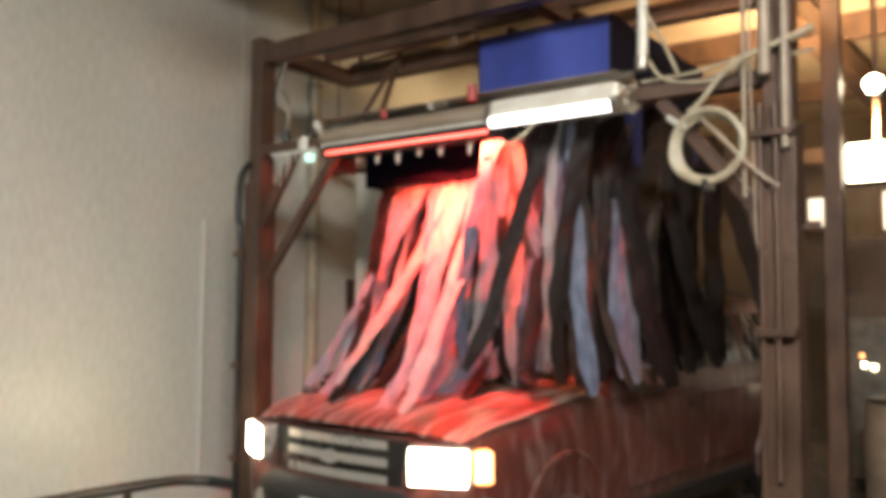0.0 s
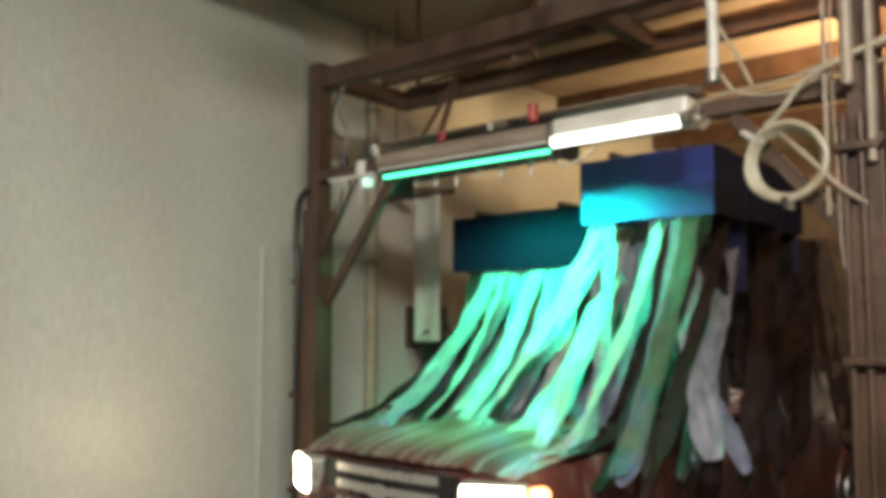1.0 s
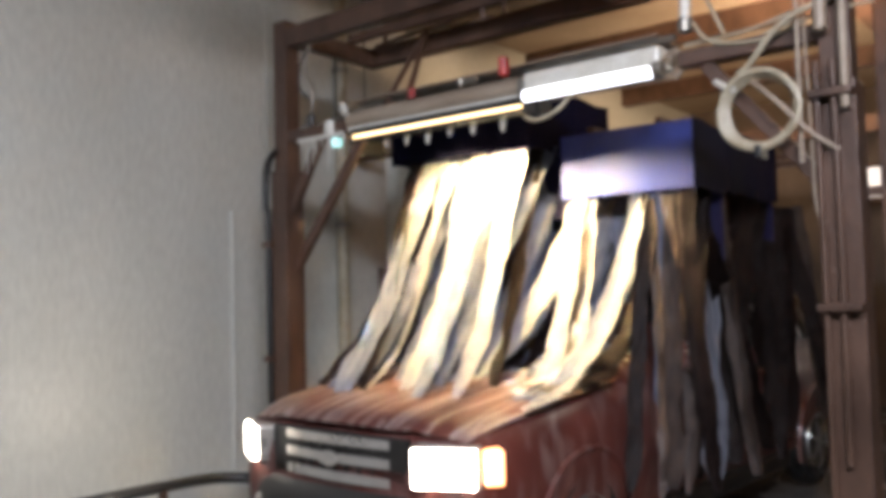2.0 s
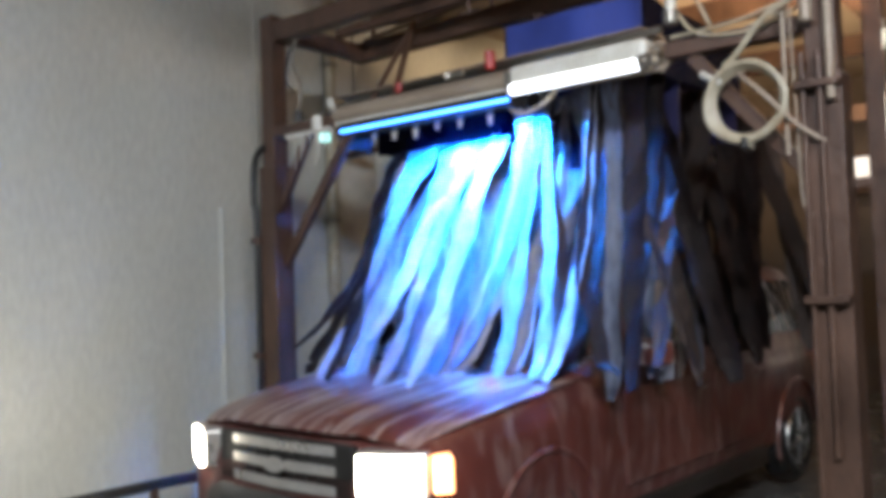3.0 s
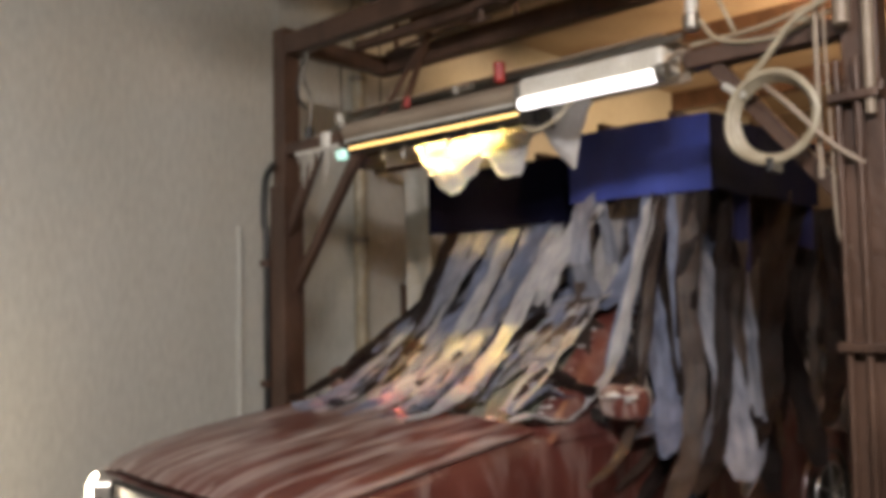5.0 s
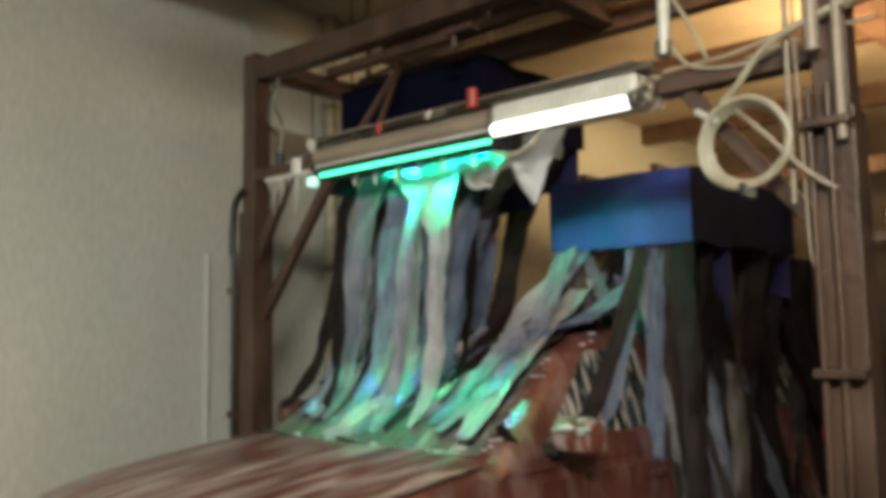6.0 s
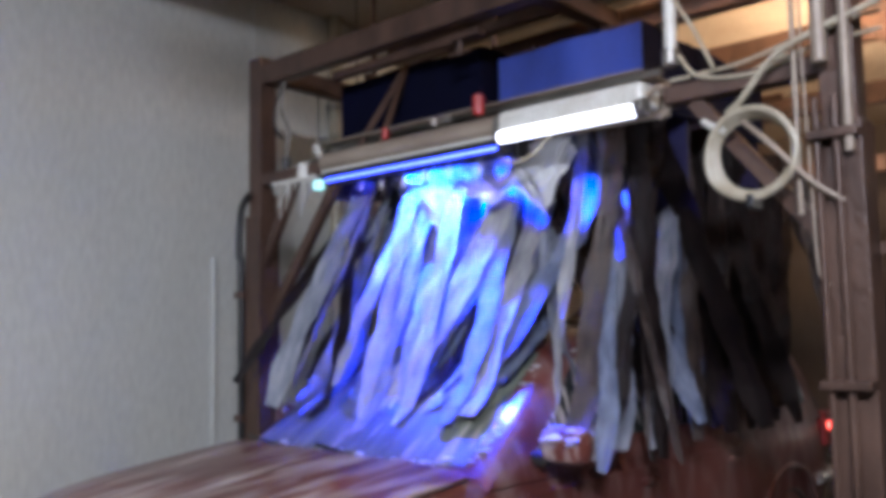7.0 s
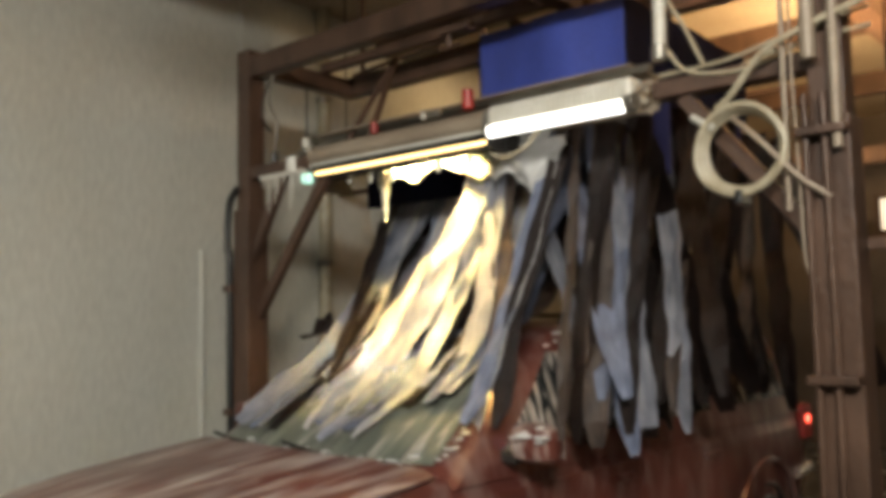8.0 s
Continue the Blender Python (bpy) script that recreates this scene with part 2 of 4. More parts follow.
for k, (x0, x1, z0, z1) in enumerate(((3.3, 3.85, 2.75, 3.3), (1.35, 1.75, 2.75, 3.15), (2.3, 2.75, 2.68, 3.18))):
    w = tagged(new("window_%d" % (k + 1)), "lit window in the end wall", "window", kind="structure")
    f = bmesh.new()
    for a in ((x0 - .06, x0, z0 - .06, z1 + .06), (x1, x1 + .06, z0 - .06, z1 + .06), (x0, x1, z1, z1 + .06), (x0, x1, z0 - .06, z0)):
        box(a[0], a[1], 8.8, 8.9, a[2], a[3], 0.004, f)
    part("window_frame", f, STEEL, w)
    part("pane", box(x0, x1, 8.86, 8.88, z0, z1, 0), DAY, w, "warmly lit frosted pane")
    part("window_sill", box(x0 - .1, x1 + .1, 8.7, 8.8, z0 - .1, z0 - .06, 0.004), STEEL, w)
structure("trim_wall_joint", box(-0.9, -0.885, 0.62, 0.66, 0, 4.25, 0.003), WALL, "pale vertical joint strip on the wall", "trim")


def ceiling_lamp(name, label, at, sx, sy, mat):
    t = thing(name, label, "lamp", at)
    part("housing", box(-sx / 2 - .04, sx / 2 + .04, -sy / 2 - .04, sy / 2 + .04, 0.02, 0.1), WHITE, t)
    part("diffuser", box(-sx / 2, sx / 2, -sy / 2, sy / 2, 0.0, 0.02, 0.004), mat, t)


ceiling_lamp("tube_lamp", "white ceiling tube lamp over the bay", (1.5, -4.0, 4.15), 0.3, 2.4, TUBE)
# fixture for the added fill light, out of view
ceiling_lamp("tube_lamp", "unseen ceiling fill lamp added near the entrance", (5.4, -4.6, 4.15), 1.8, 0.3, TUBE)

# added warm fill that brightens the far background, with a housing round it
area_lamp("end_wall_fill_light", (2.6, 7.9, 3.3), (2.6, 8.9, 1.6), 14, 0.5, 0.15, (1.0, 0.74, 0.45))
wall_fill_lamp = thing("wall_fill_lamp", "added housing for the warm fill light before the end wall", "lamp", (2.6, 7.82, 3.33))
part("housing", box(-0.3, 0.3, -0.03, 0.03, 0.0, 0.12, 0.01), TRIM, wall_fill_lamp)
part("stem", sweep([(0, 0, 0.1), (0, 0, 0.92)], 0.012), STEEL, wall_fill_lamp)

side_flood = thing("side_flood_light", "warm flood light hung from the ceiling beside the arch", "lamp", (4.36, -0.56, 3.73))
part("body", box(-0.02, 0.14, -0.16, 0.16, -0.13, 0.13, 0.02), TRIM, side_flood)
part("stem", sweep([(0.06, 0, 0.1), (0.06, 0, 0.52)], 0.014), STEEL, side_flood)

flood = thing("flood_light", "bright warm flood light on a steel bracket", "lamp", (3.34, 2.3, 2.58))
part("body", box(-0.17, 0.17, 0.0, 0.09, -0.15, 0.15, 0.02), TRIM, flood)
part("lens", box(-0.14, 0.14, -0.014, 0.0, -0.12, 0.12, 0.004), FLOOD, flood, "glowing warm lens")
part("bracket", sweep(bend([(0, 0.09, 0), (0, 0.2, 0.1), (0, 0.22, 1.3), (0, 0.22, 1.65)]), 0.018), STEEL, flood)
spot_lamp = thing("spot_light", "small bright warm spot lamp under the ceiling", "lamp", (3.42, 2.0, 3.02))
part("body", drum((0, 0.05, 0), (0, 1, 0), 0.07, 0.1), TRIM, spot_lamp)
part("lens", drum((0, -0.006, 0), (0, 1, 0), 0.055, 0.012), FLOOD, spot_lamp)
part("stem", sweep([(0, 0.05, 0.06), (0, 0.05, 1.2)], 0.012), STEEL, spot_lamp)

# pipe and boxes on the side wall
pipe = thing("wall_pipe", "pale vertical drain pipe on the white wall", "pipe", (-0.84, 1.38, 0))
part("tube", sweep([(0, 0, 0), (0, 0, 4.25)], 0.055, 16), CREAM, pipe, smooth=True)
for z in (0.9, 2.2, 3.5):
    part("clamp", drum((0, 0, z), (0, 0, 1), 0.066, 0.04), GALV, pipe)
conduit = thing("electric_conduit", "thin grey electric conduit on the white wall", "conduit", (-0.88, 0.28, 0))
part("tube", sweep([(0, 0, 0.3), (0, 0, 2.25)], 0.018), WALL, conduit, smooth=True)
brush = thing("side_brush", "dark upright side brush on a steel post", "brush", (-0.42, 1.75, 0))
part("post", sweep([(0, 0, 0), (0, 0, 1.95)], 0.035), STEEL, brush)
part("base", box(-0.15, 0.15, -0.15, 0.15, 0, 0.03), STEEL, brush)
b = bmesh.new()
rng = random.Random(4)
for k in range(220):
    a, z = rng.uniform(0, math.tau), rng.uniform(0.35, 1.75)
    r = 0.09 + 0.13 * (1 - abs(z - 0.9) / 1.2) * rng.uniform(0.7, 1.1)
    d = Vector((math.cos(a), math.sin(a), -0.45 - rng.uniform(0, .4)))
    c = Vector((0.03 * math.cos(a), 0.03 * math.sin(a), z))
    bar(c, c + d * r, 0.045, 0.006, 0, b)
part("bristles", b, BLACK, brush, "black ragged brush strips")
hose_rack = thing("hose_rack", "black hoses bundled on a wall bracket", "hose", (-0.86, 1.95, 1.3))
for k in range(4):
    part("hose", sweep(bend([(0, 0, 0.5 - .05 * k), (0.15 + .06 * k, 0.05 * k, 0.3 - .12 * k), (0.22 + .05 * k, 0.08 * k, -0.1 - .1 * k), (0.02, 0.1 * k, -0.35 - .1 * k)]), 0.014), BLACK, hose_rack, smooth=True)
part("bracket", box(-0.03, 0.02, -0.1, 0.4, 0.2, 0.55), STEEL, hose_rack)
rail = thing("floor_guide_rail", "black wet guide rail along the lane edge", "rail", (-0.45, 0, 0))
part("tube", sweep(bend([(0.35, 0.0, 0.42), (0.1, -0.1, 0.44), (0, -0.5, 0.46), (0, -2.0, 0.46), (0, -4.5, 0.44)]), 0.035), BLACK, rail, smooth=True)
for y in (-0.6, -1.8, -3.0, -4.3):
    part("post", sweep([(0, y, 0), (0, y, 0.45)], 0.028), STEEL, rail)


# ---- the wash arch ----
arch = thing("wash_arch", "dark rusty steel arch frame over the wash lane", "frame")
part("post", box(0, 0.115, -0.06, 0.06, 0, 3.39), STEEL, arch)
part("post", box(3.34, 3.46, -0.06, 0.06, 0, 3.39), STEEL, arch)
part("post", box(3.22, 3.32, 1.52, 1.62, 0, 4.02), STEEL, arch)
part("sleeve", box(-0.02, 0.125, -0.075, 0.075, 0, 2.42), STEEL, arch)
part("sleeve", box(3.325, 3.475, -0.075, 0.075, 0, 2.42), STEEL, arch)
for x, y, r, z0, z1 in ((3.27, -0.10, 0.010, 2.1, 4.2), (3.365, -0.115, 0.028, 2.62, 4.2), (3.445, -0.11, 0.018, 2.3, 4.2), (3.335, -0.10, 0.012, 0.5, 2.5), (3.40, -0.10, 0.014, 0.9, 2.5)):
    part("riser_pipe", sweep([(x, y, z0), (x + 0.004, y, (z0 + z1) / 2), (x, y, z1)], r, 10), TAN if z1 > 4 else STEEL, arch, "stained wet riser pipe", True)
for z in (1.5, 2.35, 3.0, 3.3):
    part("pipe_clip", box(3.31, 3.475, -0.14, -0.06, z, z + 0.03, 0.004), STEEL, arch)
part("foot", box(-0.1, 0.2, -0.15, 0.15, 0, 0.02), STEEL, arch)
part("foot", box(3.26, 3.56, -0.15, 0.15, 0, 0.02), STEEL, arch)
part("top_beam", box(0.115, 3.34, -0.05, 0.05, 3.22, 3.345), STEEL, arch)
part("rear_beam", box(-0.02, 3.53, 0.80, 0.90, 3.26, 3.39), STEEL, arch)
part("side_beam", box(0.02, 0.10, 0.06, 0.80, 3.25, 3.37), STEEL, arch)
part("side_beam", box(3.36, 3.44, 0.06, 0.80, 3.25, 3.37), STEEL, arch)
part("middle_beam", box(1.98, 2.08, 0.05, 0.80, 3.28, 3.38), STEEL, arch)
part("lower_beam", box(0.115, 0.62, -0.05, 0.05, 2.60, 2.67), STEEL, arch)
part("lower_beam", box(2.74, 3.34, -0.05, 0.05, 2.60, 2.67), STEEL, arch)
part("brace", bar((0.10, 0.02, 1.78), (0.74, 0.02, 2.585), 0.05, 0.06), STEEL, arch)
part("brace", bar((0.10, -0.02, 2.12), (0.40, -0.02, 2.60), 0.05, 0.06), STEEL, arch)
part("brace", bar((3.34, 0.0, 2.0), (2.85, 0.0, 2.60), 0.05, 0.06), STEEL, arch)
part("hanger", bar((0.16, 0.85, 3.38), (0.16, 0.85, 4.25), 0.03, 0.03), STEEL, arch)
part("hanger", bar((1.2, 0.85, 3.38), (1.2, 0.85, 4.25), 0.03, 0.03), STEEL, arch)
part("hanger", bar((2.4, 0.85, 3.38), (2.4, 0.85, 4.25), 0.03, 0.03), STEEL, arch)
part("hanger", bar((0.90, 0.0, 2.70), (1.0, 0.3, 3.22), 0.03, 0.03), STEEL, arch)
part("hanger", bar((1.08, 0.0, 2.70), (1.0, 0.3, 3.22), 0.03, 0.03), STEEL, arch)
part("tie_rod", sweep([(0.1, 0.82, 3.40), (3.4, 0.4, 3.43)], 0.014), STEEL, arch)
part("cross_rail", box(0.10, 3.42, 0.52, 0.58, 3.36, 3.42), STEEL, arch)
drive = thing("curtain_drive", "dark greasy drive motor with crank arms on the beam", "motor", (2.0, 0.45, 3.36))
part("motor", drum((0.18, 0, 0.16), (1, 0, 0), 0.10, 0.30), STEEL, drive)
part("gear_box", box(-0.12, 0.04, -0.12, 0.12, 0.06, 0.28, 0.02), STEEL, drive)
part("crank", bar((-0.16, 0.0, 0.14), (-0.42, -0.2, 0.02), 0.04, 0.06), STEEL, drive)
part("crank", bar((0.36, 0.0, 0.14), (0.62, -0.2, 0.02), 0.04, 0.06), STEEL, drive)
part("panel", box(-0.25, 0.2, -0.3, -0.29, 0.1, 0.3, 0.002, None, Matrix.Rotation(0.5, 4, "X")), GALV, drive)
clamp = thing("pipe_clamp", "dark pipe clamp on the top beam", "clamp", (1.62, 0.03, 3.19))
part("jaw", box(-0.09, 0.09, 0.02, 0.1, -0.02, 0.02), STEEL, clamp)
part("screw", sweep([(-0.05, 0.06, -0.09), (-0.05, 0.06, 0.07)], 0.014), STEEL, clamp)
part("handle", sweep([(-0.12, 0.06, -0.08), (0.02, 0.06, -0.08)], 0.009), STEEL, clamp)
tube_gauge = thing("hanging_sight_tube", "clear hanging hose with black fitting beside the post", "hose", (0.28, -0.02, 2.7))
part("tube", sweep(bend([(0.02, 0, 0.5), (-0.02, 0, 0.35), (0.05, 0, 0.2), (0.03, 0, 0.05)]), 0.010), GALV, tube_gauge, smooth=True)
part("fitting", drum((0.03, 0, 0.0), (0, 0, 1), 0.026, 0.09), BLACK, tube_gauge)
part("loop", sweep(bend([(0.02, 0, 0.5), (-0.06, 0, 0.4), (-0.08, 0, 0.25), (0.0, 0, 0.16)]), 0.007), BLACK, tube_gauge, smooth=True)
cond2 = thing("post_conduit", "black cable conduit bent round the steel post", "conduit")
part("tube", sweep(bend([(0.03, -0.075, 2.55), (-0.05, -0.08, 2.46), (-0.07, -0.08, 2.2), (-0.045, -0.08, 1.95), (-0.045, -0.08, 0.1)]), 0.022), BLACK, cond2, smooth=True)
for z in (0.6, 1.2, 1.93):
    part("clip", box(-0.08, -0.015, -0.11, -0.06, z, z + 0.04, 0.004), STEEL, cond2)

# ---- the foam bar with its colour-changing light ----
foam_bar = thing("foam_bar", "tan foam dispensing bar with white drip edge", "foam bar", (0, 0, 0))
part("housing", sheet(lambda u, v: Vector((0.62 + 1.28 * u, 0.08 - 0.12 * math.sin(v * 2.4), 2.60 + 0.12 * (1 - math.cos(v * 2.1)) / 1.5)), 16, 10, 0.006), TAN, foam_bar, smooth=True)
part("front_lip", box(0.62, 1.9, -0.018, -0.004, 2.597, 2.625, 0.003), WHITE, foam_bar, "white dripping lip")
part("end_lip", box(0.22, 0.62, -0.062, -0.052, 2.575, 2.60, 0.003), WHITE, foam_bar)
part("top_plate", box(0.62, 2.62, -0.002, 0.235, 2.775, 2.785, 0.003), TAN, foam_bar)
part("back_plate", box(0.62, 2.62, 0.246, 0.254, 2.626, 2.785, 0.003), TAN, foam_bar)
part("end_cap", box(1.872, 1.905, -0.05, 0.09, 2.59, 2.70, 0.006), GALV, foam_bar)
part("nozzle", sweep(bend([(0.56, 0, 2.74), (0.6, -0.03, 2.76), (0.64, -0.05, 2.70)]), 0.022), WHITE, foam_bar, smooth=True)
part("funnel", drum((0.5, -0.04, 2.63), (0, 0, 1), 0.04, 0.10), WHITE, foam_bar)
part("valve", drum((1.78, -0.03, 2.78), (0, 0, 1), 0.028, 0.10), RED_PLASTIC, foam_bar, "red valve knob")
part("valve", drum((1.15, -0.03, 2.745), (0, 0, 1), 0.018, 0.06), RED_PLASTIC, foam_bar, "red valve knob")
part("fitting", drum((1.5, -0.03, 2.745), (0, 0, 1), 0.024, 0.05), GALV, foam_bar)
part("fitting", drum((1.55, -0.03, 2.745), (1, 0, 0), 0.018, 0.12), GALV, foam_bar)
part("supply_pipe", sweep(bend([(0.4, 0.05, 2.70), (0.9, 0.06, 2.765), (1.8, 0.05, 2.77), (2.7, 0.03, 2.76)]), 0.016), GALV, foam_bar, smooth=True)
for k in range(9):
    x = 0.24 + 0.045 * k + 0.01 * (k % 3)
    n = 0.06 + 0.05 * ((k * 7) % 4)
    part("drip", sweep([(x, -0.05, 2.585), (x + .004, -0.05, 2.585 - n * .5), (x, -0.05, 2.585 - n)], [0.007, 0.005, 0.002], 6), WHITE, foam_bar)

for k, x in enumerate((0.86, 1.02, 1.18, 1.34, 1.50, 1.70)):
    part("spray_nozzle", sweep([(x, 0.075, 2.60), (x, 0.07, 2.55), (x + 0.004, 0.062, 2.515), (x + 0.004, 0.058, 2.49 - 0.012 * (k % 3))], [0.016, 0.018, 0.014, 0.008], 10), WHITE, foam_bar, "white plastic spray nozzle", True)
part("feed_loop", sweep(bend([(1.82, 0.03, 2.59), (1.86, 0.03, 2.52), (1.95, 0.02, 2.485), (2.06, 0.03, 2.52), (2.16, 0.03, 2.60)]), 0.009), CREAM, foam_bar, "thin sagging feed hose", True)

fixture = thing("tube_light_fixture", "ribbed white light fixture with a bright tube", "lamp", (0, 0, 0))
part("housing", box(1.92, 2.66, -0.07, 0.09, 2.615, 2.715, 0.02), WHITE, fixture)
for k in range(26):
    part("rib", box(1.94 + .027 * k, 1.947 + .027 * k, -0.078, -0.068, 2.625, 2.68, 0), WHITE, fixture)
part("tube", sweep([(1.92, -0.05, 2.598), (2.61, -0.05, 2.598)], 0.026, 12), TUBE, fixture, "glowing white tube", True)
part("end_cap", drum((2.64, -0.04, 2.61), (1, 0, 0), 0.04, 0.05), GALV, fixture)
part("bracket", sweep(bend([(2.64, -0.03, 2.64), (2.72, -0.03, 2.68), (2.76, 0.0, 2.62), (2.7, 0, 2.56)]), 0.012), TAN, fixture, smooth=True)

# seven coloured LED panels round a turning core, inside a shroud with one slot
COLOURS = [("red", (1.0, 0.055, 0.025), 1.4), ("green", (0.012, 1.0, 0.42), 0.85), ("blue", (0.035, 0.07, 1.0), 8.0), ("warm_white", (1.0, 0.66, 0.23), 1.5),
           ("cyan", (0.05, 0.28, 1.0), 4.6), ("purple", (0.55, 0.06, 1.0), 8.5), ("yellow", (1.0, 0.62, 0.16), 1.2)]
LED_POWER = 5200
STEP = math.tau / 7
LED_AT = (0.99, 0.135, 2.700)
AIM = -43.0
LED_LONG = 0.82
led = thing("colour_changing_led_bar", "turning LED bar with coloured light panels", "led light", LED_AT)
part("core", drum((LED_LONG / 2, 0, 0), (1, 0, 0), 0.05, LED_LONG - 0.01, 14, 0), TRIM, led)


def arc(x0, x1, r, a0, a1, n=6):
    """An open curved strip about the x axis that faces outwards."""
    bm = bmesh.new()
    ring_ = [(bm.verts.new((x0, r * math.cos(a0 + (a1 - a0) * k / n), r * math.sin(a0 + (a1 - a0) * k / n))),
              bm.verts.new((x1, r * math.cos(a0 + (a1 - a0) * k / n), r * math.sin(a0 + (a1 - a0) * k / n)))) for k in range(n + 1)]
    for (p, q), (s, u) in zip(ring_, ring_[1:]):
        f = bm.faces.new((p, q, u, s))
        f.normal_update()
        c = f.calc_center_median()
        if f.normal.dot(Vector((0, c.y, c.z))) < 0:
            f.normal_flip()
    return bm


for k, (nm, colour, gain) in enumerate(COLOURS):
    one = arc(0.0, LED_LONG, 0.056, (k - 0.24) * STEP, (k + 0.24) * STEP)
    me = bpy.data.meshes.new("led_panel")
    one.to_mesh(me)
    one.free()
    me.materials.append(glow("led_" + nm, colour, LED_POWER * gain, True))
    f = new("led_panel", me)
    f.parent = led
    tagged(f, "glowing %s LED panel" % nm.replace("_", " "))
gap = radians(AIM)
shroud = arc(LED_AT[0] - 0.02, LED_AT[0] + LED_LONG + 0.02, 0.062, gap + STEP * 0.26, gap + math.tau - STEP * 0.26, 28)
bmesh.ops.solidify(shroud, geom=shroud.faces[:], thickness=-0.004)
shroud.transform(Matrix.Translation((0, LED_AT[1], LED_AT[2])))
part("light_shroud", shroud, TRIM, foam_bar, "dark slotted light shroud", True)
for x in (LED_AT[0] - 0.024, LED_AT[0] + LED_LONG + 0.024):
    part("shroud_cap", drum((x, LED_AT[1], LED_AT[2]), (1, 0, 0), 0.066, 0.008, 24, 0), TRIM, foam_bar)

# louvres across the slot keep the light on the cloth
for k in range(14):
    x = LED_AT[0] - 0.004 + (LED_LONG + 0.008) * k / 13
    m = Matrix.Translation((x, LED_AT[1], LED_AT[2])) @ Matrix.Rotation(gap, 4, "X")
    part("louvre", box(-0.002, 0.002, 0.064, 0.112, -0.05, 0.05, 0, None, m), TRIM, foam_bar)

# a slimmer turning bar behind the lip, seen through a slot in its own shroud
EDGE_AT, EDGE_AIM = (0.67, 0.010, 2.575), -158.0
edge_led = thing("led_edge_bar", "slim turning LED bar glowing along the lip of the foam bar", "led light", EDGE_AT)
part("core", drum((0.61, 0, 0), (1, 0, 0), 0.032, 1.21, 14, 0), TRIM, edge_led)
for k, (nm, colour, gain) in enumerate(COLOURS):
    part("led_panel", arc(0.0, 1.22, 0.036, (k - 0.24) * STEP, (k + 0.24) * STEP), glow("edge_" + nm, colour, 8.0 if nm in ("cyan", "blue") else 5.0, True), edge_led, "glowing %s LED strip" % nm.replace("_", " "))
gap = radians(EDGE_AIM)
shroud = arc(EDGE_AT[0] - 0.02, EDGE_AT[0] + 1.23, 0.041, gap + STEP * 0.26, gap + math.tau - STEP * 0.26, 28)
bmesh.ops.solidify(shroud, geom=shroud.faces[:], thickness=-0.003)
shroud.transform(Matrix.Translation((0, EDGE_AT[1], EDGE_AT[2])))
part("light_shroud", shroud, TRIM, foam_bar, "dark slotted light shroud", True)
part("front_baffle", box(0.66, 1.92, 0.080, 0.086, 2.535, 2.74, 0.001), TRIM, foam_bar)
part("end_baffle", box(1.895, 1.903, -0.045, 0.235, 2.53, 2.70, 0.001), TRIM, foam_bar)
part("end_baffle", box(0.660, 0.668, 0.02, 0.26, 2.46, 2.73, 0.002), TRIM, foam_bar)

# hoses on the arch
hose_coil = thing("hose_coil", "cream hose coiled in a loose ring on the arch", "hose", (3.115, -0.10, 2.335))
for k in range(3):
    r = 0.142 + 0.010 * k
    part("loop", sweep([(r * math.cos(a * math.tau / 40) * (1 + .03 * math.sin(a * .5 + k)), -0.02 * k, r * math.sin(a * math.tau / 40)) for a in range(40)], 0.013, 8, None, True), CREAM, hose_coil, smooth=True)
part("tail", sweep(bend([(-0.08, -0.03, 0.16), (-0.02, -0.04, 0.2), (0.1, -0.04, 0.33), (0.25, -0.02, 0.4), (0.45, 0, 0.46)]), 0.013), CREAM, hose_coil, smooth=True)
part("tail", sweep(bend([(-0.02, -0.04, 0.12), (0.08, -0.05, 0.02), (0.2, -0.03, -0.12), (0.3, 0, -0.2)]), 0.010), TAN, hose_coil, smooth=True)
part("tie", box(-0.012, 0.012, -0.07, 0.03, -0.2, -0.15, 0.004), BLACK, hose_coil)
part("hook", sweep(bend([(-0.2, 0.03, 0.16), (-0.14, -0.01, 0.12), (-0.1, -0.03, 0.1)]), 0.014), WHITE, hose_coil, smooth=True)
drop = thing("white_drop_hose", "thick white hose hanging down to the arch", "hose", (2.78, -0.05, 2.78))
part("hose", sweep(bend([(0, 0, 0), (0.005, 0, 0.25), (-0.01, 0, 0.5), (-0.06, 0.05, 0.8), (-0.05, 0.1, 1.47)]), 0.026, 12), WHITE, drop, smooth=True)
part("coupling", drum((0, 0, 0.0), (0, 0, 1), 0.034, 0.07), GALV, drop)
cables = thing("cable_bundle", "sagging cream cables along the arch beam", "cable", (2.8, -0.06, 2.72))
for k, pts in enumerate((((0.02, 0, 0.06), (0.1, 0, -0.04), (0.3, 0, -0.075), (0.5, 0, -0.03), (0.62, 0, 0.05), (0.75, 0, 0.1)),
                         ((-0.03, 0.02, -0.03), (0.25, 0.02, -0.02), (0.5, 0.02, 0.03), (0.75, 0.02, 0.06)),
                         ((0.0, 0.03, -0.06), (0.2, 0.03, -0.07), (0.45, 0.03, -0.02), (0.75, 0.03, 0.0)),
                         ((-0.05, 0.05, 0.9), (-0.02, 0.0, 0.4), (0.1, 0, 0.12), (0.16, 0, -0.02)))):
    part("cable", sweep(bend(pts), 0.008), CREAM, cables, smooth=True)
stand = thing("vertical_water_pipe", "thin pale vertical pipe beside the arch post", "pipe", (3.30, -0.1, 0))
part("tube", sweep(bend([(0.02, 0, 3.4), (0, 0, 2.8), (0.01, 0, 2.2), (0.02, 0, 1.9), (0.06, 0.04, 1.85)]), 0.005), TAN, stand, smooth=True)
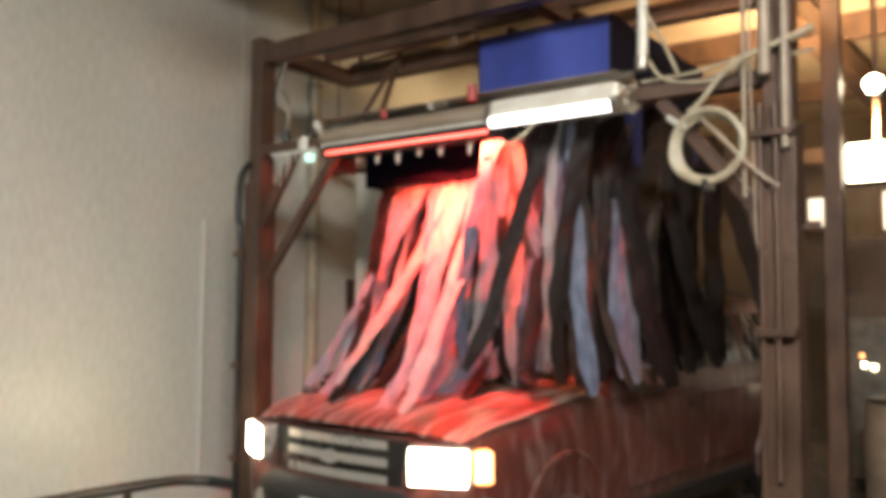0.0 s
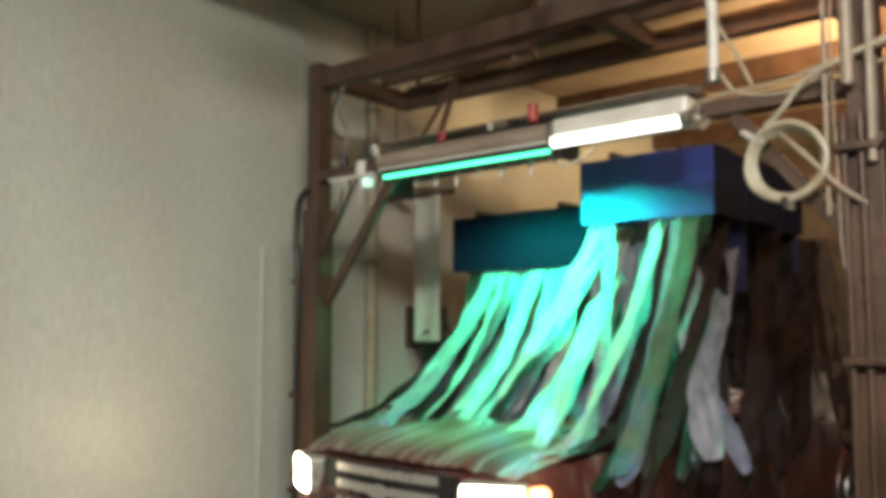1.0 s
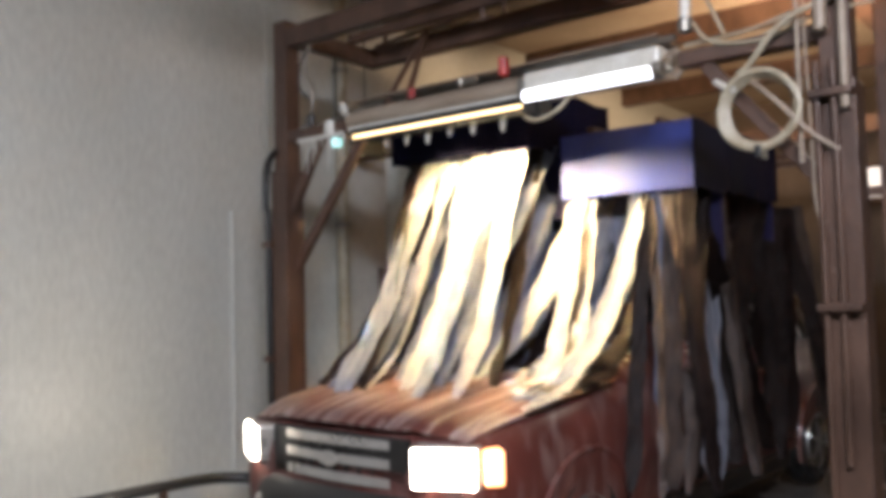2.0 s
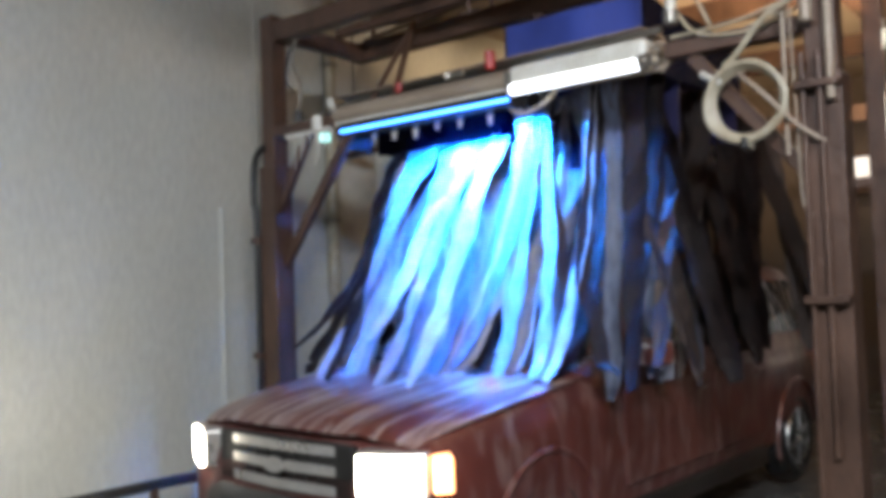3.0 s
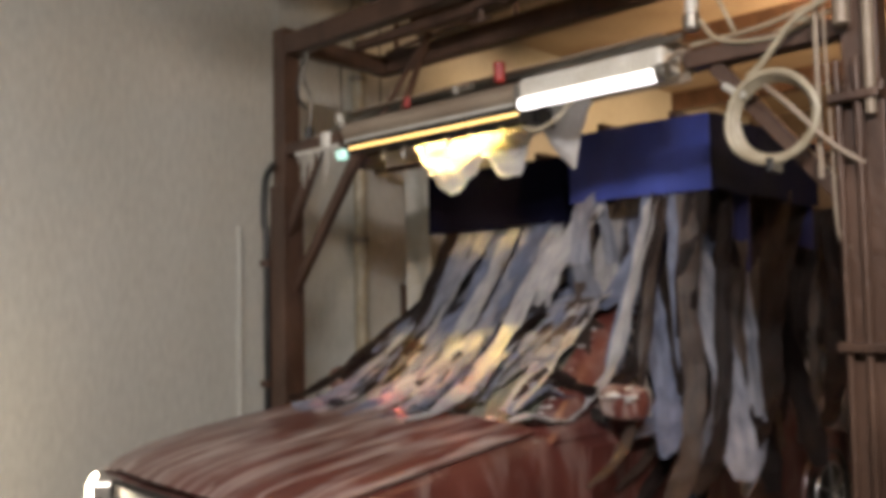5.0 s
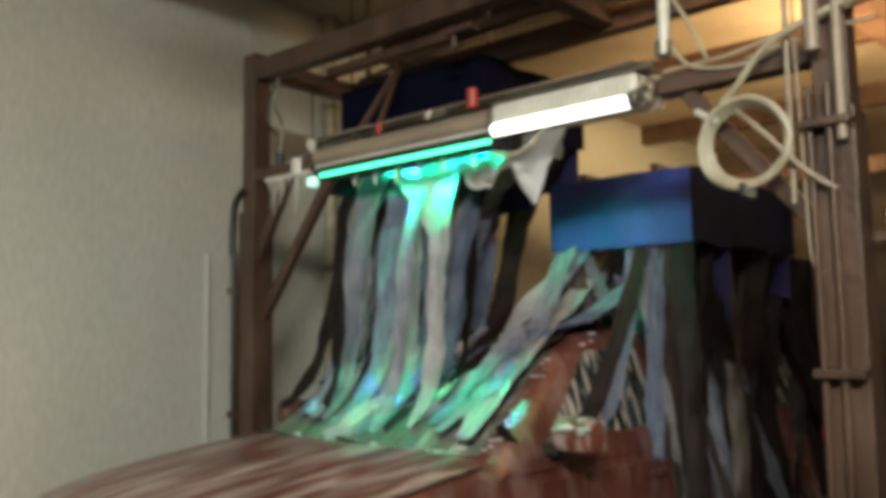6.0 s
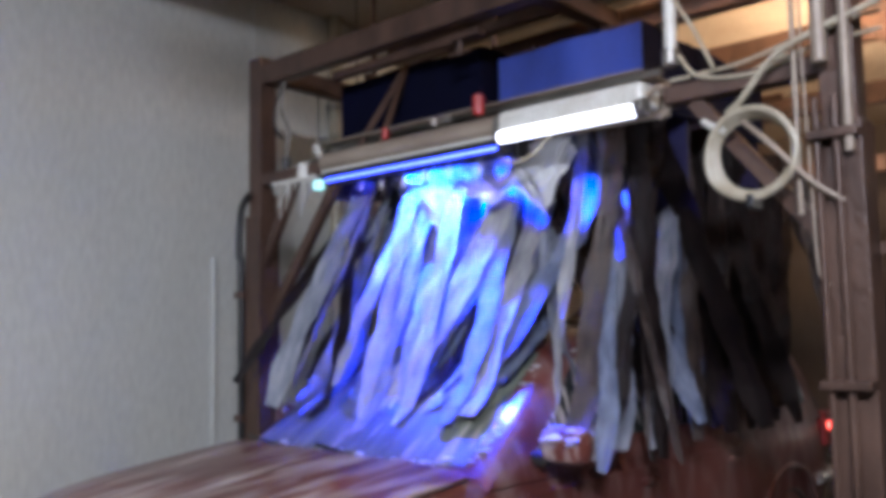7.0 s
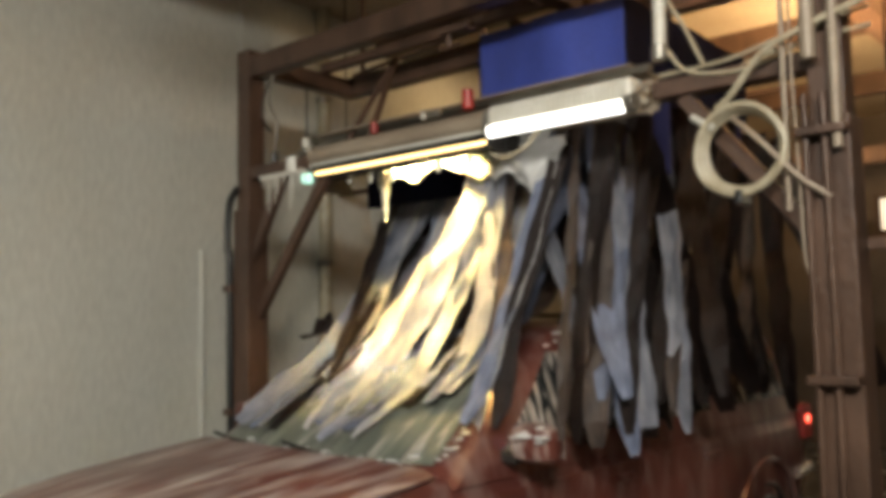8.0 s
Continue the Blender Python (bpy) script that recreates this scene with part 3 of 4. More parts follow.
side_sign = thing("translucent_splash_panel", "pale plastic splash panel fixed on the arch post", "panel", (3.33, 0.08, 2.1))
part("sheet", box(-0.03, 0.045, 0, 0.008, -0.06, 0.14, 0.003), WHITE, side_sign)
part("bar", box(-0.08, 0.2, 0.008, 0.04, -0.14, -0.10, 0.003), STEEL, side_sign)
# added clutter: pale cabinet with glowing spots to brighten the right background
cabinet = thing("filler_cabinet", "grey metal cabinet added with glowing spots to brighten the background", "cabinet", (3.02, 4.7, 0))
part("body", box(-0.34, 0.40, 0.0, 0.4, 0.1, 1.55, 0.012), GALV, cabinet)
door_ = part("door", box(-0.30, 0.36, -0.02, 0.0, 0.16, 1.5, 0.008), GALV, cabinet)
part("handle", box(0.26, 0.29, -0.05, -0.02, 0.8, 0.95, 0.008), TRIM, door_)
part("plinth", box(-0.32, 0.38, 0.03, 0.38, 0, 0.1, 0.005), TRIM, cabinet)
for k, (x, z, m) in enumerate(((-0.2, 1.12, FLOOD), (-0.12, 1.1, FLOOD), (-0.22, 1.2, AMBER), (0.1, 1.05, FLOOD))):
    part("glow_spot", drum((x, -0.03, z), (0, 1, 0), 0.018, 0.02), m, cabinet, "small added glowing spot")
barrel = thing("soap_barrel", "brown plastic soap barrel on the floor", "barrel", (3.3, 3.6, 0))
part("body", sweep([(0, 0, 0), (0, 0, 0.05), (0, 0, 0.3), (0, 0, 0.34), (0, 0, 0.62), (0, 0, 0.66), (0, 0, 0.9)], [0.27, 0.285, 0.285, 0.295, 0.295, 0.285, 0.27], 28), TAN, barrel, smooth=True)
part("lid", drum((0, 0, 0.915), (0, 0, 1), 0.26, 0.03), TRIM, barrel)
part("cap", drum((0.12, 0, 0.94), (0, 0, 1), 0.04, 0.03), WHITE, barrel)
rear_arch = thing("rear_arch", "dark steel arch further down the wash tunnel", "frame", (0, 5.2, 0))
part("post", box(-0.1, 0.02, -0.06, 0.06, 0, 3.2), STEEL, rear_arch)
part("post", box(3.45, 3.6, -0.06, 0.06, 0, 3.2), STEEL, rear_arch)
part("beam", box(0.02, 3.45, -0.05, 0.05, 3.05, 3.2), STEEL, rear_arch)
part("panel", box(2.5, 3.45, -0.04, 0.04, 1.55, 2.3), BACK, rear_arch, "brown weathered panel")
for x, y, z in ((0.07, 0.43, 2.65), (-0.41, 1.22, 2.81)):
    s = thing("small_lamp", "small mint-white lamp hanging beside the arch", "lamp", (x, y, z), "small lamps")
    part("body", drum((0, 0, 0.07), (0, 0, 1), 0.04, 0.06), TRIM, s)
    part("lens", drum((0, 0, 0.01), (0, 0, 1), 0.036, 0.06), MINT, s)
    part("wire", sweep([(0, 0, 0.08), (0, 0, 3.26 - z if x > 0 else 4.25 - z)], 0.006), BLACK, s)
screen = thing("hanging_plastic_strip", "pale hanging plastic splash strip behind the arch", "plastic strip", (-0.55, 1.6, 1.55))
part("sheet", sheet(lambda u, v: Vector((0.30 * u, 0.03 * math.sin(5 * u), 1.2 * v)), 10, 4, 0.006), WHITE, screen, smooth=True)
part("rail", box(-0.35, 0.4, -0.02, 0.05, 1.2, 1.24), STEEL, screen)


# ---- the vehicle: front at y = 0, driving towards -y ----
CENTRE_X = 1.15
suv = thing("sport_utility_vehicle", "wet dark red sport utility vehicle with soap streaks and headlights on", "car", (CENTRE_X, -0.62, 0))


def lerp(rows, t):
    if t <= rows[0][0]:
        return rows[0][1:]
    for a, c in zip(rows, rows[1:]):
        if t <= c[0]:
            k = (t - a[0]) / (c[0] - a[0])
            return tuple(p + (q - p) * k for p, q in zip(a[1:], c[1:]))
    return rows[-1][1:]


# y, half width, top height, bottom height
HULL = [(0.0, 0.70, 0.78, 0.42), (0.04, 0.79, 0.90, 0.34), (0.12, 0.85, 0.965, 0.30), (0.3, 0.90, 1.0, 0.28), (0.6, 0.925, 1.04, 0.28), (0.95, 0.93, 1.085, 0.28),
        (1.25, 0.93, 1.12, 0.28), (1.7, 0.93, 1.135, 0.28), (2.8, 0.93, 1.145, 0.28), (4.1, 0.93, 1.15, 0.28), (4.8, 0.91, 1.15, 0.32), (5.05, 0.85, 1.12, 0.40), (5.12, 0.79, 1.0, 0.46)]


def ring(y, w, zt, zb):
    h = zt - zb
    half = [(0, zb), (w * .82, zb), (w * .955, zb + .12 * h), (w * .99, zb + .32 * h), (w, zb + .55 * h), (w * .988, zb + .76 * h), (w * .95, zt - .07 * h), (w * .90, zt - .015), (w * .55, zt), (0, zt + .008)]
    return [Vector((x, y, z)) for x, z in half] + [Vector((-x, y, z)) for x, z in half[-2:0:-1]]


def loft(rings):
    bm = bmesh.new()
    vs = [[bm.verts.new(p) for p in r] for r in rings]
    n = len(vs[0])
    for a, c in zip(vs, vs[1:]):
        for k in range(n):
            bm.faces.new((a[k], a[(k + 1) % n], c[(k + 1) % n], c[k]))
    bm.faces.new(vs[0])
    bm.faces.new(vs[-1])
    bmesh.ops.recalc_face_normals(bm, faces=bm.faces)
    return bm


WHEEL_Y, REAR_Y, WHEEL_R = 0.88, 4.25, 0.375
stations = sorted(set([h[0] for h in HULL] + [0.2, 0.45, 0.75, 1.2, 2.2, 3.4, 3.8, 4.5]))
hull = part("body", loft([ring(y, *lerp(HULL, y)) for y in stations]), PAINT, suv, "maroon painted body with soap streaks", True)
cut = bmesh.new()
for y in (WHEEL_Y, REAR_Y):
    for s in (-1, 1):
        d = drum((s * 0.82, y, WHEEL_R), (1, 0, 0), 0.425, 0.44, 32, 0)
        tmp = bpy.data.meshes.new("tmp")
        d.to_mesh(tmp)
        d.free()
        cut.from_mesh(tmp)
        bpy.data.meshes.remove(tmp)
cutter = new("cutter", link_mesh("cutter", cut, TRIM))
mod = hull.modifiers.new("arches", "BOOLEAN")
mod.operation, mod.object, mod.solver = "DIFFERENCE", cutter, "EXACT"
bpy.context.view_layer.update()
done = bpy.data.meshes.new_from_object(hull.evaluated_get(bpy.context.evaluated_depsgraph_get()))
hull.modifiers.clear()
hull.data = done
bpy.data.objects.remove(cutter)
for p in hull.data.polygons:
    p.use_smooth = True
hull.data.set_sharp_from_angle(angle=radians(38))


def hood_at(u, v):
    y = 0.10 + 1.11 * v
    w, zt, zb = lerp(HULL, y)
    crease = 0.012 * math.exp(-((abs(u) - 0.62) / 0.07) ** 2)
    y -= 0.07 * (1 - u * u) * (1 - v) - 0.10 * u * u * v
    return Vector((u * w * 0.93, y, zt + 0.016 + 0.028 * (1 - u * u) + crease - 0.03 * (1 - v) ** 6 - (0.02 if abs(u) > 0.97 else 0)))


part("hood", sheet(lambda a, v: hood_at(2 * a - 1, v), 36, 18, -0.014), HOOD, suv, "maroon hood streaked with soap", True)

# z, front y, rear y, half width
CABIN = [(1.06, 1.16, 5.00, 0.90), (1.14, 1.26, 4.97, 0.885), (1.38, 1.60, 4.90, 0.82), (1.57, 1.90, 4.82, 0.75), (1.65, 2.05, 4.77, 0.70), (1.70, 2.24, 4.68, 0.62), (1.72, 2.55, 4.4, 0.36)]


def outline(z):
    yf, yr, w = lerp(CABIN, z)
    pts = [Vector((w * 0.94 * u, yf + 0.16 * u * u, z)) for u in [i / 5 - 1 for i in range(11)]]
    n = 10
    pts += [Vector((w, yf + 0.24 + (yr - 0.14 - yf - 0.24) * k / n, z)) for k in range(n + 1)]
    pts += [Vector((w * 0.92 * (1 - 2 * k / 6), yr, z)) for k in range(7)]
    pts += [Vector((-w, yr - 0.14 - (yr - 0.14 - yf - 0.24) * k / n, z)) for k in range(n + 1)]
    return pts


part("cabin", loft([outline(z) for z in (1.06, 1.14, 1.26, 1.38, 1.48, 1.57, 1.65, 1.70, 1.72)]), PAINT, suv, "maroon pillars and roof", True)


def screen_at(a, v):
    z = 1.14 + (1.595 - 1.14) * v
    yf, yr, w = lerp(CABIN, z)
    u = (2 * a - 1) * 0.93
    return Vector((w * 0.94 * u, yf + 0.16 * u * u - 0.004, z + 0.003))


part("windscreen", sheet(screen_at, 20, 12, -0.003), SCREEN, suv, "soapy wet windscreen", True)


def side_glass(y0, y1, s, lean0, lean1):
    def at(a, v):
        z = 1.18 + (1.575 - 1.18) * v
        yf, yr, w = lerp(CABIN, z)
        return Vector((s * (w + 0.005), y0 + lean0 * v + (y1 + lean1 * v - y0 - lean0 * v) * a, z))
    return sheet(at, 8, 6, s * 0.005)


for s in (-1, 1):
    part("side_window", side_glass(1.74, 2.66, s, 0.47, 0.04), GLASS, suv, "dark wet side window", True)
    part("side_window", side_glass(2.78, 3.62, s, 0.04, 0.06), GLASS, suv, "dark wet side window", True)
    part("side_window", side_glass(3.72, 4.68, s, 0.06, -0.06), GLASS, suv, "dark wet side window", True)
    door = part("door", box(s * 0.926 - 0.006, s * 0.926 + 0.006, 1.62, 2.75, 0.50, 1.02, 0.005), PAINT, suv)
    part("handle", box(s * 0.945 - 0.012, s * 0.945 + 0.012, 2.5, 2.66, 0.93, 0.965, 0.008), PAINT, door)
    door = part("door", box(s * 0.926 - 0.006, s * 0.926 + 0.006, 2.77, 3.64, 0.50, 1.02, 0.005), PAINT, suv)
    part("handle", box(s * 0.945 - 0.012, s * 0.945 + 0.012, 3.42, 3.58, 0.93, 0.965, 0.008), PAINT, door)
    part("sill", box(s * 0.88 - 0.04, s * 0.88 + 0.04, 1.34, 3.66, 0.27, 0.40, 0.02), TRIM, suv, "black plastic sill")
    part("roof_rail", sweep(bend([(s * 0.60, 2.55, 1.69), (s * 0.62, 2.68, 1.745), (s * 0.62, 4.0, 1.755), (s * 0.60, 4.6, 1.70)]), 0.016), TRIM, suv, "black roof rail", True)
    for y in (WHEEL_Y, REAR_Y):
        part("arch_trim", sweep([(s * 0.925, y + 0.435 * math.cos(a), WHEEL_R + 0.435 * math.sin(a)) for a in [math.pi * (k / 24 * 1.16 - 0.08) for k in range(25)]], 0.018, 8), PAINT, suv, "maroon wheel arch lip", True)
    mirror = part("mirror", box(-0.12, 0.12, -0.07, 0.06, -0.075, 0.085, 0.055, None, Matrix.Translation((s * 1.05, 1.74, 1.215))), HOOD, suv, "maroon door mirror", True)
    part("mirror_glass", box(s * 1.05 - 0.095, s * 1.05 + 0.095, 1.801, 1.807, 1.155, 1.28, 0.002), CHROME, mirror)
    part("mirror_arm", box(min(s * 0.84, s * 0.96), max(s * 0.84, s * 0.96), 1.70, 1.77, 1.12, 1.18, 0.015), TRIM, mirror)
    part("wiper", sweep(bend([(s * 0.3 + 0.25, 1.21, 1.135), (s * 0.3 - 0.1, 1.23, 1.165), (s * 0.3 - 0.42, 1.29, 1.18)]), 0.010), TRIM, suv, "black wiper", True)
    cx = s * 0.695
    lamp_ = part("headlight", box(-0.165, 0.165, -0.04, 0.16, -0.105, 0.095, 0.02, None, Matrix.Translation((cx, 0.055, 0.825)) @ Matrix.Rotation(s * 0.48, 4, "Z")), CHROME, suv, "chrome headlight bowl")
    part("lens", box(-0.145, 0.145, -0.056, -0.041, -0.09, 0.08, 0.004, None, Matrix.Translation((cx, 0.055, 0.825)) @ Matrix.Rotation(s * 0.48, 4, "Z")), HEAD, lamp_, "glowing warm white lens")
    part("turn_signal", box(-0.045, 0.045, -0.05, 0.06, -0.085, 0.075, 0.015, None, Matrix.Translation((s * 0.865, 0.185, 0.825)) @ Matrix.Rotation(s * 0.85, 4, "Z")), AMBER, suv, "glowing amber turn signal")
    part("fog_lamp", drum((s * 0.6, 0.0, 0.50), (0, 1, 0), 0.055, 0.05), CHROME, suv)
for s in (-1, 1):
    tail = part("tail_light", box(s * 0.875 - 0.035, s * 0.875 + 0.035, 4.90, 5.06, 0.86, 1.10, 0.02), RED_PLASTIC, suv, "red tail light")
    part("bulb", drum((s * 0.905, 4.97, 1.0), (1, 0, 0), 0.028, 0.03), TAIL, tail, "glowing red bulb")
    part("bumper_corner", sweep(bend([(s * 0.915, 4.72, 0.66), (s * 0.905, 4.92, 0.67), (s * 0.86, 5.06, 0.67), (s * 0.70, 5.13, 0.67)]), 0.035, 10), CHROME, suv, "wet chrome rear bumper corner", True)
part("grille_backing", box(-0.5, 0.5, 0.0, 0.04, 0.68, 0.93, 0.01), TRIM, suv, "black grille mesh")
for z in (0.715, 0.805, 0.895):
    part("grille_bar", sheet(lambda u, v, z=z: Vector((-0.5 + u, -0.03 + 0.05 * (2 * u - 1) ** 2, z - 0.022 + 0.044 * v)), 12, 2, 0.02), CHROME, suv, "chrome grille bar")
for k in range(11):
    x = -0.45 + 0.09 * k
    part("grille_rib", box(x - 0.006, x + 0.006, -0.018 + 0.04 * (x * 2) ** 2, 0.01 + 0.04 * (x * 2) ** 2, 0.70, 0.90, 0.002), TRIM, suv)
e = drum((0, -0.045, 0.805), (0, 1, 0), 0.05, 0.02, 24, 0.004)
bmesh.ops.scale(e, vec=(1.5, 1, 0.75), verts=e.verts, space=Matrix.Translation((0, 0, -0.805)))
part("badge", e, CHROME, suv, "plain oval badge")
part("bumper", sheet(lambda u, v: Vector((-0.90 + 1.80 * u, -0.09 + 0.24 * abs(2 * u - 1) ** 3 + 0.05 * (2 * v - 1) ** 2, 0.40 + 0.27 * v)), 24, 8, 0.03), TRIM, suv, "dark grey bumper", True)
part("number_plate", box(-0.15, 0.15, -0.125, -0.115, 0.48, 0.58, 0.003), WHITE, suv, "plain pale plate")


def soap_clump(at, size, seed):
    r = random.Random(seed)
    bm = bmesh.new()
    bmesh.ops.create_icosphere(bm, subdivisions=2, radius=1)
    ax = (r.uniform(0.8, 1.8), r.uniform(0.7, 1.5), r.uniform(0.25, 0.5))
    for v in bm.verts:
        k = 1 + 0.35 * noise.noise(v.co * 2.3 + Vector((seed, 0, 0)))
        v.co = Vector((v.co.x * ax[0], v.co.y * ax[1], v.co.z * ax[2])) * size * k
    bm.transform(Matrix.Translation(at) @ Matrix.Rotation(r.uniform(0, 3), 4, "Z"))
    part("soap_clump", bm, FOAM, suv, "white soap foam", True)


rs = random.Random(31)
for k in range(26):
    u = rs.uniform(-0.92, 0.92)
    p = screen_at((u + 1) / 2, rs.uniform(-0.05, 0.06))
    soap_clump((p.x, p.y - 0.01, p.z), rs.uniform(0.008, 0.024), k)
for k in range(22):
    v = rs.uniform(0, 1)
    p = screen_at(1.0, v)
    soap_clump((p.x + rs.uniform(0.0, 0.05), p.y + rs.uniform(0.0, 0.05), p.z + 0.005), rs.uniform(0.008, 0.02), 40 + k)
for k in range(24):
    z = rs.uniform(1.59, 1.69)
    yf, yr, w = lerp(CABIN, z)
    soap_clump((w, rs.uniform(yf + 0.25, yf + 1.1), z), rs.uniform(0.008, 0.022), 80 + k)
for k in range(7):
    soap_clump((1.05 + rs.uniform(-0.09, 0.09), 1.68 + rs.uniform(-0.02, 0.02), 1.215 + rs.uniform(-0.02, 0.085)), rs.uniform(0.012, 0.03), 120 + k)


def wheel(at, s):
    w = part("wheel", drum((0, 0, 0), (1, 0, 0), 0.22, 0.19, 24, 0.01), TRIM, suv, "", True)
    w.location = at
    tyre = sweep([(0, 0.285 * math.cos(a * math.tau / 36), 0.285 * math.sin(a * math.tau / 36)) for a in range(36)], 0.072, 12, None, True)
    for v in tyre.verts:
        v.co.x *= 1.45
    part("tyre", tyre, BLACK, w, "black rubber tyre", True)
    part("rim", sweep([(s * 0.085, 0.205 * math.cos(a * math.tau / 30), 0.205 * math.sin(a * math.tau / 30)) for a in range(30)], 0.018, 8, None, True), ALLOY, w, "alloy rim", True)
    part("hub", drum((s * 0.095, 0, 0), (1, 0, 0), 0.045, 0.03), ALLOY, w)
    for k in range(6):
        a = k * math.tau / 6
        part("spoke", bar((s * 0.098, 0.03 * math.cos(a), 0.03 * math.sin(a)), (s * 0.088, 0.2 * math.cos(a), 0.2 * math.sin(a)), 0.05, 0.02), ALLOY, w)
    return w


wheels = [wheel((s * 0.82, y, WHEEL_R), s) for s in (-1, 1) for y in (WHEEL_Y, REAR_Y)]
# way of the front bumper along the lane, by time
DRIVE = [(0, 0.38), (0.5, 0.42), (1, 0.46), (1.5, 0.54), (2.2, 0.70), (3, 0.92), (3.5, 1.06), (4, 1.20), (4.7, 1.355), (5.5, 1.47), (6, 1.555), (6.5, 1.62), (7, 1.685), (7.5, 1.755), (8, 1.82)]
HEADING = 3.0
HC, HS = math.cos(radians(HEADING)), math.sin(radians(HEADING))


def drive_pose(d):
    return pose(CENTRE_X - HS * d, -HC * d, 0, 0, 0, -HEADING)



# ---- the swinging cloth curtains ----
# time, height of the skirt's lower edge
LIFT_RIGHT = [(-2, 2.3), (-0.7, 2.4), (0, 2.82), (0.5, 2.47), (1.0, 2.27), (1.5, 2.07), (1.7, 2.07), (2.4, 2.3), (2.8, 2.5), (3.1, 2.78), (3.5, 2.85), (4.2, 2.84), (4.7, 2.45), (5.2, 2.10), (5.5, 2.09), (6.1, 2.11), (6.5, 2.31), (6.8, 2.58), (7.0, 2.75), (7.5, 2.85), (8, 2.83), (9, 2.7)]
LIFT_LEFT = [(-2, 2.5), (-0.7, 2.55), (0, 2.43), (0.5, 2.26), (1.0, 2.04), (1.5, 2.31), (1.9, 2.45), (2.4, 2.62), (2.8, 2.62), (3.1, 2.46), (3.5, 2.26), (4.0, 2.14), (4.2, 2.12), (4.7, 2.10), (5.2, 2.15), (5.5, 2.28), (5.9, 2.75), (6.2, 2.84), (6.8, 2.85), (7.1, 2.82), (7.4, 2.56), (7.7, 2.46), (8, 2.44), (9, 2.3)]


def eased(rows, t):
    for a, c in zip(rows, rows[1:]):
        if t <= c[0]:
            k = max(0.0, (t - a[0]) / (c[0] - a[0]))
            return a[1] + (c[1] - a[1]) * k * k * (3 - 2 * k)
    return rows[-1][1]


def swing(rows, t):
    """Forward place and height of a curtain's lower front edge."""
    z = eased(rows, t)
    return 0.30 + (2.85 - z) * 0.78, z


PROFILE = [(-0.05, 0.3), (0.0, 0.93), (0.1, 0.98), (1.21, 1.16), (1.32, 1.19), (2.05, 1.665), (2.4, 1.73), (4.6, 1.73), (5.0, 1.2), (5.15, 0.3)]
PY, PZ = [p[0] for p in PROFILE], [p[1] for p in PROFILE]
SEGMENTS, SEG = 15, 0.112
KEY_TIMES = [k * 0.25 for k in range(33)]


def simulate(anchors, lift, seed, blow):
    """Cloth strips as chains that hang, swing and drag over the passing vehicle; node places by key time."""
    g = np.random.default_rng(seed)
    off = np.array(anchors, float)
    n = len(off)
    dt, t = 1 / 90, -1.6
    y0, z0 = swing(lift, t)
    top = off + np.array([0, y0, z0])
    pos = top[:, None, :] + np.arange(SEGMENTS + 1)[None, :, None] * np.array([0, -0.06, -SEG])
    old = pos.copy()
    lean = g.normal(0, 1.5, (n, 1, 2))
    phase = g.uniform(0, 6.28, (n, 1))
    out = {}
    while t < 8.02:
        y0, z0 = swing(lift, t)
        top = off + np.array([0, y0, z0])
        vel = (pos - old) * 0.985
        old = pos.copy()
        force = np.zeros_like(pos)
        force[..., 2] = -9.8
        force[..., 1] = np.interp(t, (1.5, 3.0), blow) + lean[..., 0] + 1.2 * np.sin(2.1 * t + phase)
        force[..., 0] = lean[..., 1] * 0.8 + 0.8 * np.sin(1.7 * t + phase * 2)
        pos = pos + vel + force * dt * dt
        front = np.interp(max(t, 0), [r[0] for r in DRIVE], [r[1] for r in DRIVE])
        for _ in range(20):
            pos[:, 0] = top
            d = pos[:, 1:] - pos[:, :-1]
            length = np.linalg.norm(d, axis=2, keepdims=True) + 1e-9
            push = d * (1 - SEG / length) * 0.5
            pos[:, 1:] -= push
            pos[:, :-1] += push
            pos[:, 0] = top
        dx, dy = pos[..., 0] - (CENTRE_X - HS * front), pos[..., 1] + HC * front
        lx, ly = HC * dx - HS * dy, HS * dx + HC * dy
        u = np.abs(lx) / 0.92
        h = np.interp(ly, PY, PZ) + 0.02
        inside = np.where(h > 1.18, 0.95, 1.0) - np.clip((h - 1.13) * 0.42, 0, 0.26)
        hit = (pos[..., 2] < h) & (u < inside)
        side = hit & (u > inside - 0.10) & (pos[..., 2] < h - 0.10)
        on = hit & ~side
        pos[..., 2] = np.where(on, h, pos[..., 2])
        pos[..., 0] = np.where(side, pos[..., 0] + (np.sign(lx) * 0.94 * inside - lx), pos[..., 0])
        drag = np.array([0, -0.12 * dt, 0])
        old = np.where(on[..., None], pos - (pos - old) * 0.55 - drag, old)
        t += dt
        for k in KEY_TIMES:
            if abs(t - k) < dt / 2:
                out[k] = pos.copy()
    return out


